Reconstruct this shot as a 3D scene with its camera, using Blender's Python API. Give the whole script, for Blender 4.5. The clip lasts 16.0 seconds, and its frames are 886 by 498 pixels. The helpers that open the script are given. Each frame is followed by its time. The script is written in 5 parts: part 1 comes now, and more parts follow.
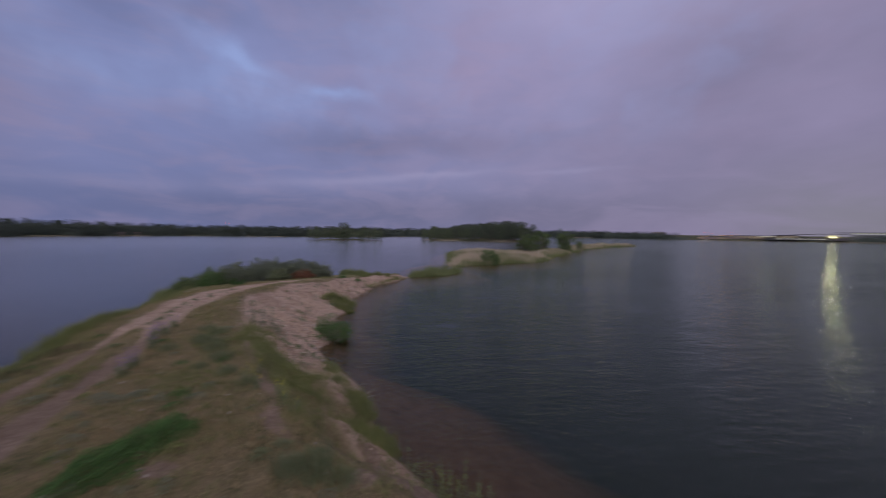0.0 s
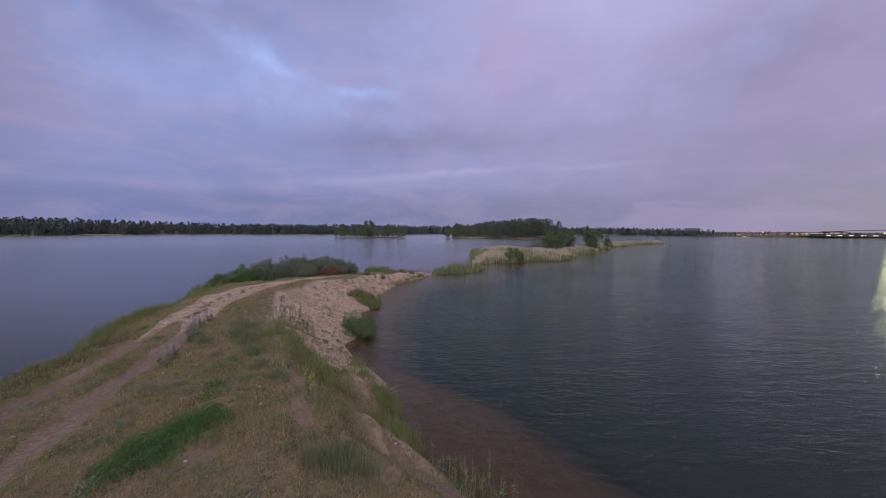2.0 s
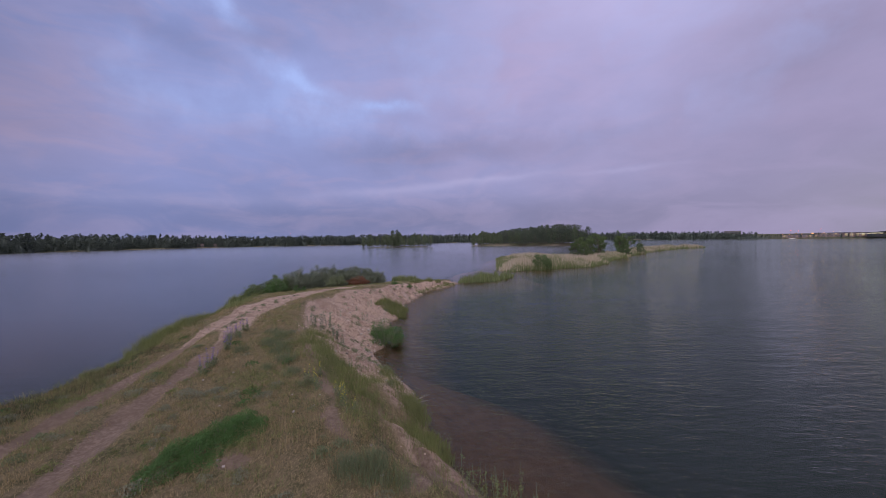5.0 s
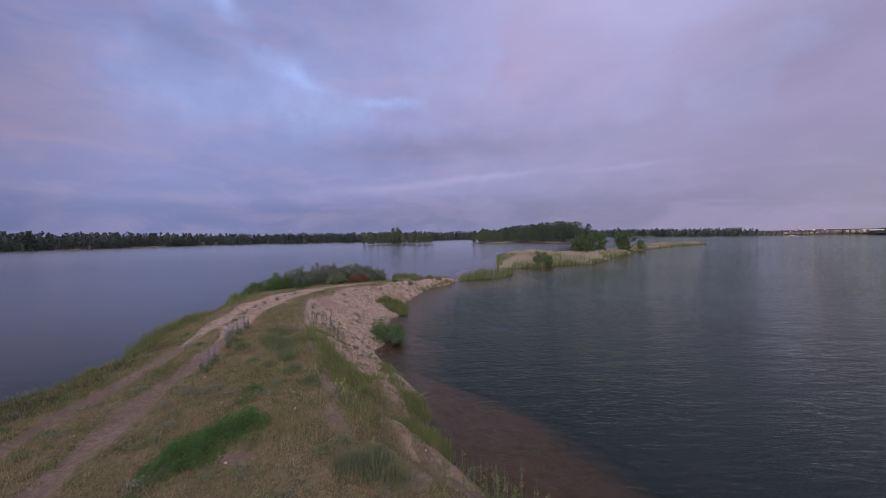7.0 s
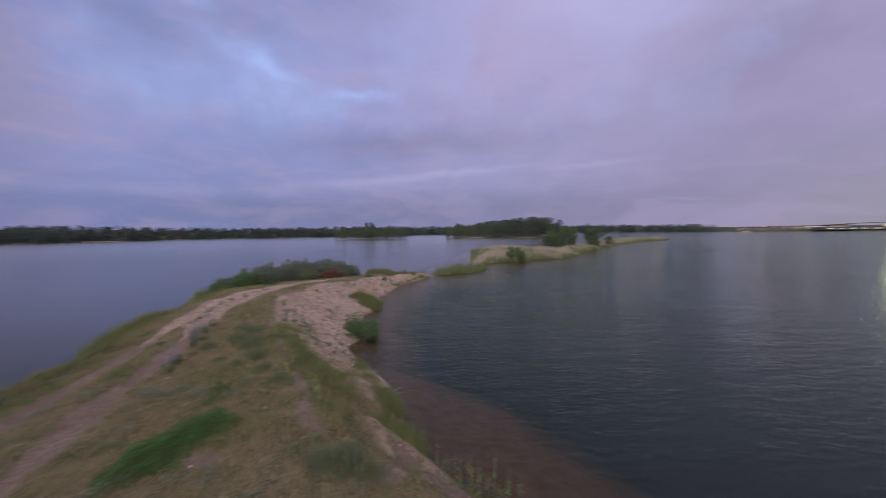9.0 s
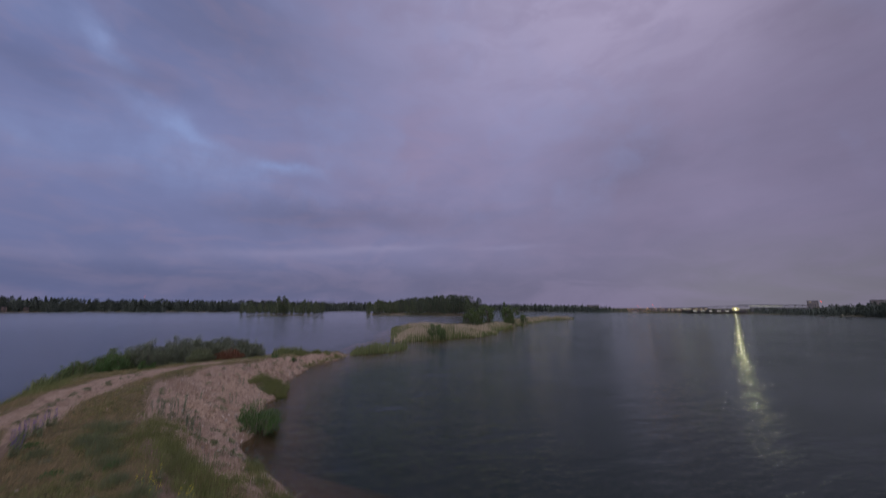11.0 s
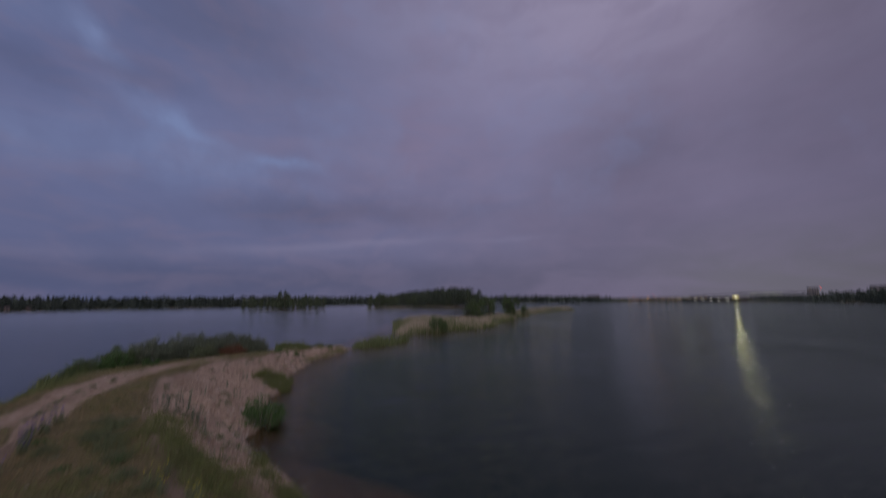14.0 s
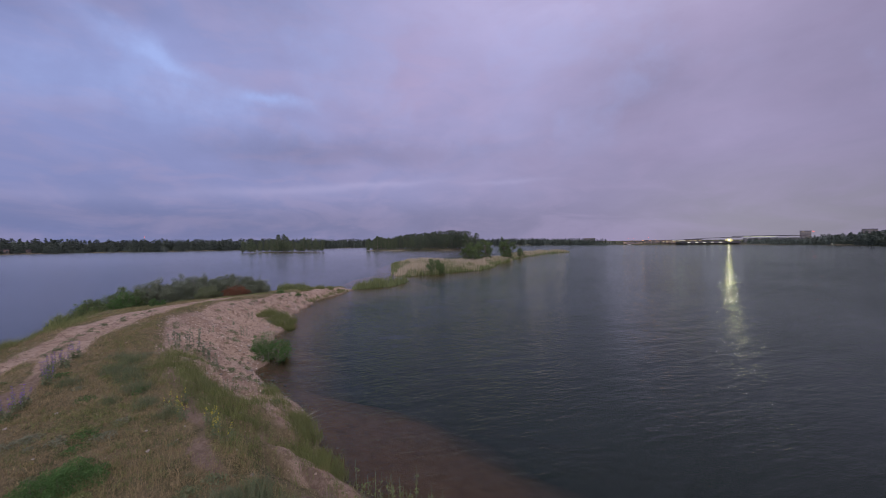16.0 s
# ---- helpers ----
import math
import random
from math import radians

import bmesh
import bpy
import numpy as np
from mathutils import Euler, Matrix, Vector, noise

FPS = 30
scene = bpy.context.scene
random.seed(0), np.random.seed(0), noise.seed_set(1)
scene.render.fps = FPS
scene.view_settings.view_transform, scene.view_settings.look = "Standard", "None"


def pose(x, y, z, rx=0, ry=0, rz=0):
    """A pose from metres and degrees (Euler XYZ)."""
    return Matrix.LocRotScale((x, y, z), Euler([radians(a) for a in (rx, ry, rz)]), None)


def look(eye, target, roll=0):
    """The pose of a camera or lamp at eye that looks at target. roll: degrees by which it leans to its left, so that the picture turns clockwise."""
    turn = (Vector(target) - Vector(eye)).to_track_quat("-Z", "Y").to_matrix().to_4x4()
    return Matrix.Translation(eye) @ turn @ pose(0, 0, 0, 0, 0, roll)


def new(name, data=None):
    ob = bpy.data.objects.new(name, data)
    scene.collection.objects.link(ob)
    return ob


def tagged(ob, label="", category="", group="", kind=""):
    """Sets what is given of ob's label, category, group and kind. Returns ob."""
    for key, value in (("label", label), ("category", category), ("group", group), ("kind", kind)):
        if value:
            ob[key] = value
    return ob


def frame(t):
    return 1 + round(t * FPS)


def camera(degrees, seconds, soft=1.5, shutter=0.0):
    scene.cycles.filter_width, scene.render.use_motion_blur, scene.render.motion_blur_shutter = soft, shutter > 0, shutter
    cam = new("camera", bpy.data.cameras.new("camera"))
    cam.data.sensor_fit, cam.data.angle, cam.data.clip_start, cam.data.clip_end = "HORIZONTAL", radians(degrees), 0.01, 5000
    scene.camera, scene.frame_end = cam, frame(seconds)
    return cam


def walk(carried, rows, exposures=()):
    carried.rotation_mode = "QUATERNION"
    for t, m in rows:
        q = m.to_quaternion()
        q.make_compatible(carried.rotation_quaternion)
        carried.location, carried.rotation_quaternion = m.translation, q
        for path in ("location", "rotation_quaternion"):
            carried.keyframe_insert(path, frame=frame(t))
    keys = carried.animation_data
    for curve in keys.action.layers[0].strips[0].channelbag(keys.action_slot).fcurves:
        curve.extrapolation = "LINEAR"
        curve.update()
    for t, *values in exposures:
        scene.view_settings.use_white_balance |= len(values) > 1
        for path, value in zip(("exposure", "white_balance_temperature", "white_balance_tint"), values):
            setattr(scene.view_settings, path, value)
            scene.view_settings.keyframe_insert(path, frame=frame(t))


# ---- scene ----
cam = camera(102.4, 16.0, 0.8, 0.9)
EYE = 5.5      # metres of the lens over the water
TURNS = [      # seconds, tilt, lean, heading in degrees; the camera hovers on one spot
    (0.0, 87.47, -0.58, -8.05), (0.033, 87.50, -0.55, -7.30), (0.1, 87.57, -0.48, -5.96), (0.2, 87.68, -0.38, -4.60), (0.5, 87.80, -0.24, -2.44), (1.0, 87.18, -0.34, -1.00), (1.5, 86.92, -0.37, -2.60),
    (2.0, 87.03, -0.38, -4.24), (2.5, 87.70, -0.16, -1.41), (3.0, 88.27, 0.83, 0.65), (3.5, 89.02, 1.19, 0.03),
    (4.0, 88.81, 0.89, -0.19), (6.5, 88.09, 0.83, -0.02), (7.0, 87.98, 0.92, -0.03), (7.5, 87.86, 0.64, 0.10),
    (8.0, 87.55, 0.82, 0.26), (8.5, 87.13, 0.92, -0.20), (8.8, 87.13, 0.85, -1.43), (9.0, 87.12, 0.73, -4.13), (9.2, 87.08, 0.71, -7.87), (9.5, 87.02, 0.69, -12.47),
    (9.7, 86.97, 0.70, -14.38), (11.8, 105.58, 0.31, -16.57), (12.0, 105.67, 0.45, -16.50), (12.5, 105.46, 0.33, -16.71),
    (13.0, 105.10, 0.03, -16.73), (13.5, 104.50, 0.02, -16.62), (13.8, 102.90, 0.30, -16.50), (14.0, 98.17, 0.58, -16.45), (14.2, 94.45, 0.45, -16.60), (14.5, 91.09, 0.23, -16.74),
    (15.0, 89.24, 0.16, -17.66), (15.5, 88.74, 0.72, -17.76), (16.0, 89.04, 0.59, -16.86)]
walk(cam, [(t, pose(0, 0, EYE, rx, ry, rz)) for t, rx, ry, rz in TURNS],
     exposures=((0.0, -0.58), (0.6, -0.17), (2.0, -0.12), (3.0, -0.06), (4.0, -0.06), (6.5, -0.12), (8.6, -0.12), (9.7, -0.18), (11.8, -1.12), (12.5, -1.15), (13.5, -1.2), (14.0, -1.28), (14.5, -0.91), (15.0, -0.46), (15.5, -0.26), (16.0, -0.19)))

# ---- node helpers ----


class Nodes:
    """Short hand for a node tree."""

    def __init__(self, tree):
        self.tree = tree
        tree.nodes.clear()

    def put(self, value, socket):
        if hasattr(value, "is_linked"):
            self.tree.links.new(value, socket)
        elif isinstance(value, (tuple, list)) and len(value) == 3 and len(socket.default_value) == 4:
            socket.default_value = (*value, 1)
        else:
            socket.default_value = value

    def node(self, kind, ins=None, **props):
        n = self.tree.nodes.new(kind)
        if kind == "ShaderNodeMath":
            n.operation = props.pop("operation", "ADD")
        for key, value in props.items():
            setattr(n, key, value)
        for key, value in (ins or {}).items():
            self.put(value, n.inputs[key])
        return n

    def math(self, op, a, b=0.0, c=0.0):
        return self.node("ShaderNodeMath", {0: a, 1: b, 2: c}, operation=op).outputs[0]

    def mix(self, f, a, b, blend="MIX"):
        n = self.node("ShaderNodeMix", data_type="RGBA", blend_type=blend)
        self.put(f, n.inputs[0]), self.put(a, n.inputs[6]), self.put(b, n.inputs[7])
        return n.outputs[2]

    def noise(self, vector, scale, detail=4.0, rough=0.55, warp=0.0):
        return self.node("ShaderNodeTexNoise", {"Vector": vector, "Scale": scale, "Detail": detail, "Roughness": rough, "Distortion": warp}).outputs[0]

    def ramp(self, f, lo, hi, a=0.0, b=1.0):
        n = self.node("ShaderNodeMapRange", {0: f, 1: lo, 2: hi, 3: a, 4: b}, interpolation_type="SMOOTHSTEP")
        return n.outputs[0]

    def attr(self, name):
        return self.node("ShaderNodeAttribute", attribute_name=name).outputs[2]

    def bump(self, height, strength, distance):
        return self.node("ShaderNodeBump", {"Height": height, "Strength": strength, "Distance": distance}).outputs[0]


def material(name):
    m = bpy.data.materials.new(name)
    m.use_nodes = True
    return m, Nodes(m.node_tree)


def finish(g, shader):
    out = g.node("ShaderNodeOutputMaterial")
    g.tree.links.new(shader, out.inputs[0])


# ---- sky: a clouded dusk ----
world = bpy.data.worlds.new("sky")
scene.world = world
world.use_nodes = True
g = Nodes(world.node_tree)
xyz = g.node("ShaderNodeTexCoord").outputs["Generated"]
sep = g.node("ShaderNodeSeparateXYZ", {0: xyz})
dx, dy, dz = sep.outputs
az = g.math("MULTIPLY", g.math("ARCTAN2", dx, dy), 57.2958)
el = g.math("MULTIPLY", g.math("ARCSINE", dz), 57.2958)
# cloud drifts, drawn out along the horizon
cloud_p = g.node("ShaderNodeCombineXYZ", {0: g.math("MULTIPLY", az, 0.030), 1: g.math("MULTIPLY", el, 0.085), 2: 0.35}).outputs[0]
soft = g.noise(cloud_p, 1.3, 5, 0.5, 0.5)
fine = g.noise(cloud_p, 3.4, 5, 0.55, 0.6)
wobble = g.math("MULTIPLY", g.math("SUBTRACT", g.noise(xyz, 6.0, 6, 0.55), 0.5), 7.0)
wobble2 = g.math("MULTIPLY", g.math("SUBTRACT", g.noise(xyz, 8.0, 6, 0.58), 0.5), 4.5)


def billow(a, e, wa, we, slope, calm=1.0):
    """A soft long cloud or gap round heading a, height e; slope: degrees up per degree of heading; calm: how ragged it is."""
    u = g.math("SUBTRACT", g.math("MULTIPLY_ADD", wobble, calm, az), a)
    v = g.math("SUBTRACT", g.math("SUBTRACT", g.math("MULTIPLY_ADD", wobble2, calm, el), e), g.math("MULTIPLY", u, slope))
    r = g.math("ADD", g.math("POWER", g.math("DIVIDE", u, wa), 2.0), g.math("POWER", g.math("DIVIDE", v, we), 2.0))
    return g.math("EXPONENT", g.math("MULTIPLY", r, -1.0))


def total(*fs):
    out = fs[0]
    for f in fs[1:]:
        out = g.math("ADD", out, f)
    return out


def times(f, k):
    return g.math("MULTIPLY", f, k)


side = g.ramp(az, -50.0, 62.0)
low = g.mix(side, (0.205, 0.222, 0.440), (0.305, 0.250, 0.385))
mid = g.mix(side, (0.280, 0.300, 0.575), (0.398, 0.325, 0.510))
high = g.mix(side, (0.205, 0.240, 0.475), (0.71, 0.575, 0.82))
low = g.mix(g.ramp(az, 38.0, 60.0), low, (0.330, 0.285, 0.365))   # town haze
tone = g.mix(g.ramp(el, 1.0, 13.0), low, mid)
tone = g.mix(g.ramp(el, 20.0, 46.0), tone, high)
rose = g.math("MINIMUM", total(times(g.ramp(fine, 0.40, 0.66), 0.36), times(billow(8.0, 23.0, 15.0, 6.0, 0.05), 0.55), times(billow(-50.0, 14.0, 12.0, 7.0, 0.0), 0.6)), 1.0)
tone = g.mix(rose, tone, (0.415, 0.325, 0.510))
bright = total(times(billow(-23.5, 22.9, 4.5, 1.3, -0.22), 0.52), times(billow(-19.5, 21.8, 3.4, 0.7, -0.12), 0.30), times(billow(-7.8, 20.3, 4.6, 0.85, -0.03), 0.60),
               times(billow(-15.0, 19.0, 9.0, 2.6, -0.05), 0.26), times(billow(-31.4, 29.2, 2.4, 1.7, -0.6), 0.75), times(billow(-37.5, 30.5, 6.0, 3.0, -0.1), 0.22),
               times(billow(-22.0, 18.8, 11.0, 4.0, -0.1), 0.30), times(billow(-33.0, 18.5, 8.0, 3.5, 0.0), 0.26), times(billow(28.0, 19.5, 5.0, 5.0, 0.5), 0.10),
               times(billow(-12.0, 25.0, 12.0, 6.0, 0.0), 0.12),
               g.math("MULTIPLY", g.ramp(g.noise(xyz, 3.6, 6, 0.55, 0.4), 0.48, 0.68, 0.0, 0.20), g.ramp(el, 10.0, 18.0)))
wisp = g.ramp(g.noise(xyz, 9.0, 6, 0.6), 0.3, 0.68, 0.6, 1.25)
bright = g.math("MULTIPLY", bright, wisp)
streak = total(times(billow(0.0, 8.5, 15.0, 0.6, 0.085, 0.35), 0.34), times(billow(8.0, 9.4, 7.0, 0.35, 0.06, 0.25), 0.20), times(billow(27.0, 9.4, 6.0, 0.35, 0.01, 0.25), 0.28), times(billow(-10.0, 7.2, 14.0, 1.0, 0.04, 0.4), 0.16),
               times(billow(-36.0, 5.6, 14.0, 0.8, 0.0, 0.4), 0.14))
dark = total(times(billow(-28.0, 25.9, 3.0, 1.1, -0.2), 0.14), times(billow(-36.0, 24.6, 7.0, 1.8, -0.25), 0.15), times(billow(-22.0, 26.8, 6.0, 1.8, -0.15), 0.13), times(billow(-7.0, 13.4, 12.0, 2.4, 0.03), 0.22), times(billow(12.0, 13.6, 14.0, 2.3, 0.03), 0.18),
             times(billow(-14.0, 35.0, 16.0, 5.0, -0.25), 0.16), times(billow(38.0, 13.0, 10.0, 6.0, 0.1), 0.07), times(billow(50.0, 10.0, 7.0, 3.5, 0.0), 0.12),
             times(billow(-6.0, 3.4, 45.0, 2.4, 0.0), 0.13), times(billow(70.0, 31.0, 9.0, 4.0, 0.0), 0.2), times(billow(46.0, 22.0, 9.0, 7.0, 0.0), 0.16),
             # no cloud: lens falloff at the picture's sides, painted into the sky
             times(g.ramp(az, -36.0, -62.0), 0.34), times(g.ramp(az, 52.0, 70.0), 0.16))
cells = g.math("SUBTRACT", g.noise(g.node("ShaderNodeMapping", {"Vector": xyz, "Scale": (1.0, 1.0, 2.2)}).outputs[0], 9.0, 8, 0.62, 0.4), 0.5)
level = total(times(billow(20.0, 27.0, 28.0, 13.0, 0.0), 0.20), times(soft, 0.26), 0.88, times(dark, -1.0), times(fine, 0.07), times(cells, 0.15), 0.035)
clouds = g.node("ShaderNodeVectorMath", {0: tone, 3: level}, operation="SCALE").outputs[0]
clouds = g.mix(g.math("MINIMUM", bright, 0.9), clouds, (0.47, 0.55, 0.97))
clouds = g.mix(g.math("MINIMUM", streak, 0.6), clouds, (0.56, 0.48, 0.74))
over = g.ramp(el, 42.0, 80.0)             # an overcast sky is brightest overhead
clouds = g.mix(over, clouds, (1.04, 0.92, 0.90))
clouds = g.node("ShaderNodeVectorMath", {0: clouds, 1: (0.968, 1.050, 1.075)}, operation="MULTIPLY").outputs[0]
behind = g.ramp(dy, -0.9, 0.2, 1.9, 1.0)  # the afterglow stands behind the camera
clouds = g.node("ShaderNodeVectorMath", {0: clouds, 3: behind}, operation="SCALE").outputs[0]
air = g.node("ShaderNodeTexSky", sky_type="NISHITA", sun_disc=False, sun_elevation=radians(48), sun_rotation=radians(200)).outputs[0]
clear = g.node("ShaderNodeBackground", {0: air, 1: 0.05}).outputs[0]
cover = g.node("ShaderNodeBackground", {0: clouds, 1: 1.0}).outputs[0]
mixed = g.node("ShaderNodeMixShader", {0: 0.94, 1: clear, 2: cover}).outputs[0]
g.tree.links.new(mixed, g.node("ShaderNodeOutputWorld").inputs[0])

glow = bpy.data.lights.new("sun", "SUN")
glow.energy, glow.angle, glow.color = 1.6, radians(70), (1.0, 0.87, 0.77)
sun = new("sun", glow)
sun.matrix_world = look((0, 0, 0), (math.sin(radians(20)) * 0.67, math.cos(radians(20)) * 0.67, -0.74))

# ---- materials ----


def principled(g, color, rough=0.85, normal=None, spec=0.3, metal=0.0):
    n = g.node("ShaderNodeBsdfPrincipled", {"Base Color": color, "Roughness": rough, "Metallic": metal, "Specular IOR Level": spec})
    if normal is not None:
        g.put(normal, n.inputs["Normal"])
    return n.outputs[0]


def plain_material(name, a, b, scale, rough=0.85, depth=0.01, metal=0.0):
    """Two tones mixed by coarse and fine noise, with relief."""
    m, g = material(name)
    p = g.node("ShaderNodeTexCoord").outputs["Object"]
    n1, n2 = g.noise(p, scale, 5, 0.6), g.noise(p, scale * 7.3, 3, 0.6)
    f = g.ramp(total2(g, n1, n2), 0.7, 1.3)
    finish(g, principled(g, g.mix(f, a, b), rough, g.bump(n2, 0.6, depth), 0.3, metal))
    return m


def total2(g, a, b):
    return g.math("ADD", a, b)


def leaf_material(name, a, b, c, patch_scale=0.9):
    """Leaves and blades: three tones spread leaf by leaf."""
    m, g = material(name)
    rnd = g.node("ShaderNodeNewGeometry").outputs["Random Per Island"]
    where = g.node("ShaderNodeNewGeometry").outputs["Position"]
    patch = g.noise(where, patch_scale, 4, 0.65)
    tone = g.mix(rnd, a, b)
    tone = g.mix(g.ramp(patch, 0.4, 0.65, 0.0, 0.75), tone, c)
    solid = principled(g, tone, 0.7, None, 0.2)
    thin = g.node("ShaderNodeBsdfTranslucent", {0: tone}).outputs[0]
    finish(g, g.node("ShaderNodeMixShader", {0: 0.25, 1: solid, 2: thin}).outputs[0])
    return m


M_DRY = leaf_material("dry_grass", (0.43, 0.335, 0.19), (0.20, 0.162, 0.082), (0.30, 0.228, 0.128))
M_GREEN = leaf_material("green_grass", (0.115, 0.155, 0.05), (0.28, 0.29, 0.12), (0.17, 0.19, 0.085))
M_LUSH = leaf_material("lush_leaves", (0.055, 0.135, 0.04), (0.135, 0.235, 0.075), (0.085, 0.15, 0.055))
M_GREY = leaf_material("silver_leaves", (0.27, 0.28, 0.20), (0.15, 0.18, 0.11), (0.20, 0.21, 0.15))
M_MUG = leaf_material("dull_green_leaves", (0.12, 0.16, 0.08), (0.22, 0.25, 0.14), (0.16, 0.19, 0.11))
M_MUGDARK = leaf_material("dark_green_leaves", (0.05, 0.068, 0.03), (0.125, 0.125, 0.065), (0.085, 0.07, 0.045))
M_WILLOW = leaf_material("willow_leaves", (0.13, 0.168, 0.112), (0.235, 0.265, 0.185), (0.16, 0.19, 0.135))
M_ALDER = leaf_material("alder_leaves", (0.09, 0.145, 0.055), (0.175, 0.235, 0.095), (0.11, 0.155, 0.07))
# next three tones lightened and greyed: haze over the lake put into the colour
M_PINE = leaf_material("pine_needles", (0.080, 0.108, 0.082), (0.145, 0.175, 0.112), (0.074, 0.098, 0.074), 0.2)
M_FAR = leaf_material("far_leaves", (0.085, 0.108, 0.092), (0.118, 0.142, 0.112), (0.074, 0.096, 0.080), 0.11)
M_BIRCHLEAF = leaf_material("birch_leaves", (0.105, 0.142, 0.082), (0.185, 0.218, 0.12), (0.10, 0.135, 0.085), 0.25)
M_RUST = leaf_material("rusty_leaves", (0.27, 0.115, 0.07), (0.18, 0.09, 0.055), (0.21, 0.12, 0.075))
M_STRAW = leaf_material("reed_straw", (0.60, 0.52, 0.385), (0.42, 0.365, 0.255), (0.51, 0.44, 0.315), 0.25)
M_REED = leaf_material("green_reed", (0.15, 0.20, 0.08), (0.28, 0.31, 0.14), (0.19, 0.215, 0.105))
M_YELLOW = leaf_material("yellow_petals", (0.72, 0.60, 0.05), (0.62, 0.55, 0.08), (0.66, 0.56, 0.06))
M_PURPLE = leaf_material("violet_petals", (0.18, 0.095, 0.40), (0.26, 0.15, 0.48), (0.20, 0.11, 0.40))
M_BARK = plain_material("bark", (0.11, 0.085, 0.065), (0.22, 0.185, 0.15), 3.0)
M_BIRCH = plain_material("pale_bark", (0.42, 0.39, 0.34), (0.16, 0.14, 0.12), 1.5)
M_TWIG = plain_material("dead_wood", (0.38, 0.32, 0.26), (0.24, 0.20, 0.16), 8.0)
M_STONE = plain_material("stone", (0.27, 0.235, 0.21), (0.44, 0.39, 0.35), 6.0)
M_DARKSTONE = plain_material("wet_stone", (0.14, 0.12, 0.11), (0.26, 0.23, 0.21), 6.0)


def ground_material():
    m, g = material("ground")
    p = g.node("ShaderNodeNewGeometry").outputs["Position"]
    z = g.node("ShaderNodeSeparateXYZ", {0: p}).outputs[2]
    big, mid_, small, grit = g.noise(p, 0.45, 4), g.noise(p, 2.2, 5, 0.65), g.noise(p, 11.0, 4, 0.7), g.noise(p, 45.0, 3, 0.7)
    soil = g.mix(g.ramp(mid_, 0.35, 0.68), (0.185, 0.145, 0.088), (0.125, 0.108, 0.058))
    soil = g.mix(g.ramp(g.noise(p, 1.1, 5, 0.7, 0.8), 0.46, 0.62, 0.0, 0.8), soil, (0.070, 0.072, 0.034))
    soil = g.mix(g.ramp(small, 0.48, 0.7, 0.0, 0.5), soil, (0.24, 0.19, 0.12))
    thatch_shade = g.noise(g.node("ShaderNodeMapping", {"Vector": p, "Scale": (1.0, 0.6, 1.0)}).outputs[0], 24.0, 7, 0.82, 0.3)
    # high values: bleached straw of the thatch
    soil = g.mix(g.ramp(thatch_shade, 0.50, 0.66, 0.0, 0.85), soil, (0.38, 0.305, 0.18))
    # low values: shade of gaps between clumps, put into the soil colour
    soil = g.mix(g.ramp(thatch_shade, 0.47, 0.34, 0.0, 0.75), soil, (0.052, 0.052, 0.026))
    dirt = g.mix(g.ramp(small, 0.35, 0.7), (0.18, 0.130, 0.103), (0.29, 0.222, 0.178))
    dirt = g.mix(g.ramp(big, 0.4, 0.62, 0.0, 0.5), dirt, (0.145, 0.105, 0.078))
    gravel = g.mix(g.ramp(grit, 0.35, 0.7), (0.33, 0.24, 0.19), (0.52, 0.41, 0.335))
    gravel = g.mix(g.ramp(mid_, 0.42, 0.66, 0.0, 0.6), gravel, (0.25, 0.168, 0.128))
    # gravel is darker brown where the relief sinks
    hollow = g.noise(p, 6.5, 5, 0.72, 0.4)
    gravel = g.mix(g.ramp(hollow, 0.50, 0.62, 0.0, 0.75), gravel, (0.17, 0.118, 0.088))
    gravel = g.mix(g.ramp(big, 0.50, 0.68, 0.0, 0.6), gravel, (0.23, 0.165, 0.125))
    sand = g.mix(g.ramp(mid_, 0.30, 0.72), (0.38, 0.215, 0.135), (0.28, 0.155, 0.098))
    weed = g.ramp(g.noise(p, 0.75, 4, 0.7, 1.0), 0.52, 0.72, 0.0, 0.35)
    sand = g.mix(weed, sand, (0.06, 0.055, 0.038))
    # deep bed painted dark green in place of light lost in the water
    deep_bed = g.mix(big, (0.009, 0.040, 0.030), (0.014, 0.048, 0.037))
    wood_floor = g.mix(mid_, (0.075, 0.085, 0.045), (0.12, 0.11, 0.065))
    edge = g.math("MULTIPLY", g.math("SUBTRACT", mid_, 0.5), 0.5)
    tone = g.mix(g.ramp(g.math("ADD", g.attr("gravel"), edge), 0.35, 0.65), soil, gravel)
    tone = g.mix(g.ramp(g.math("ADD", g.attr("track"), edge), 0.38, 0.62), tone, dirt)
    tone = g.mix(g.attr("distant"), tone, wood_floor)
    tone = g.mix(g.math("MULTIPLY", g.attr("beach"), g.ramp(big, 0.3, 0.5)), tone, (0.42, 0.35, 0.27))
    damp = g.ramp(z, 0.02, 0.14, 0.55, 0.0)
    tone = g.mix(damp, tone, (0.12, 0.085, 0.06))
    tone = g.mix(g.ramp(z, 0.03, -0.08), tone, sand)
    depth_ = g.math("ADD", z, g.math("MULTIPLY", g.math("SUBTRACT", big, 0.5), 0.5))
    tone = g.mix(g.ramp(depth_, -0.20, -1.45), tone, deep_bed)
    h = g.math("ADD", g.math("ADD", g.math("MULTIPLY", small, 0.6), g.math("MULTIPLY", grit, 0.5)), g.math("ADD", g.math("MULTIPLY", hollow, -0.8), g.math("MULTIPLY", thatch_shade, 0.7)))
    finish(g, principled(g, tone, 0.93, g.bump(h, 0.9, 0.075), 0.15))
    return m


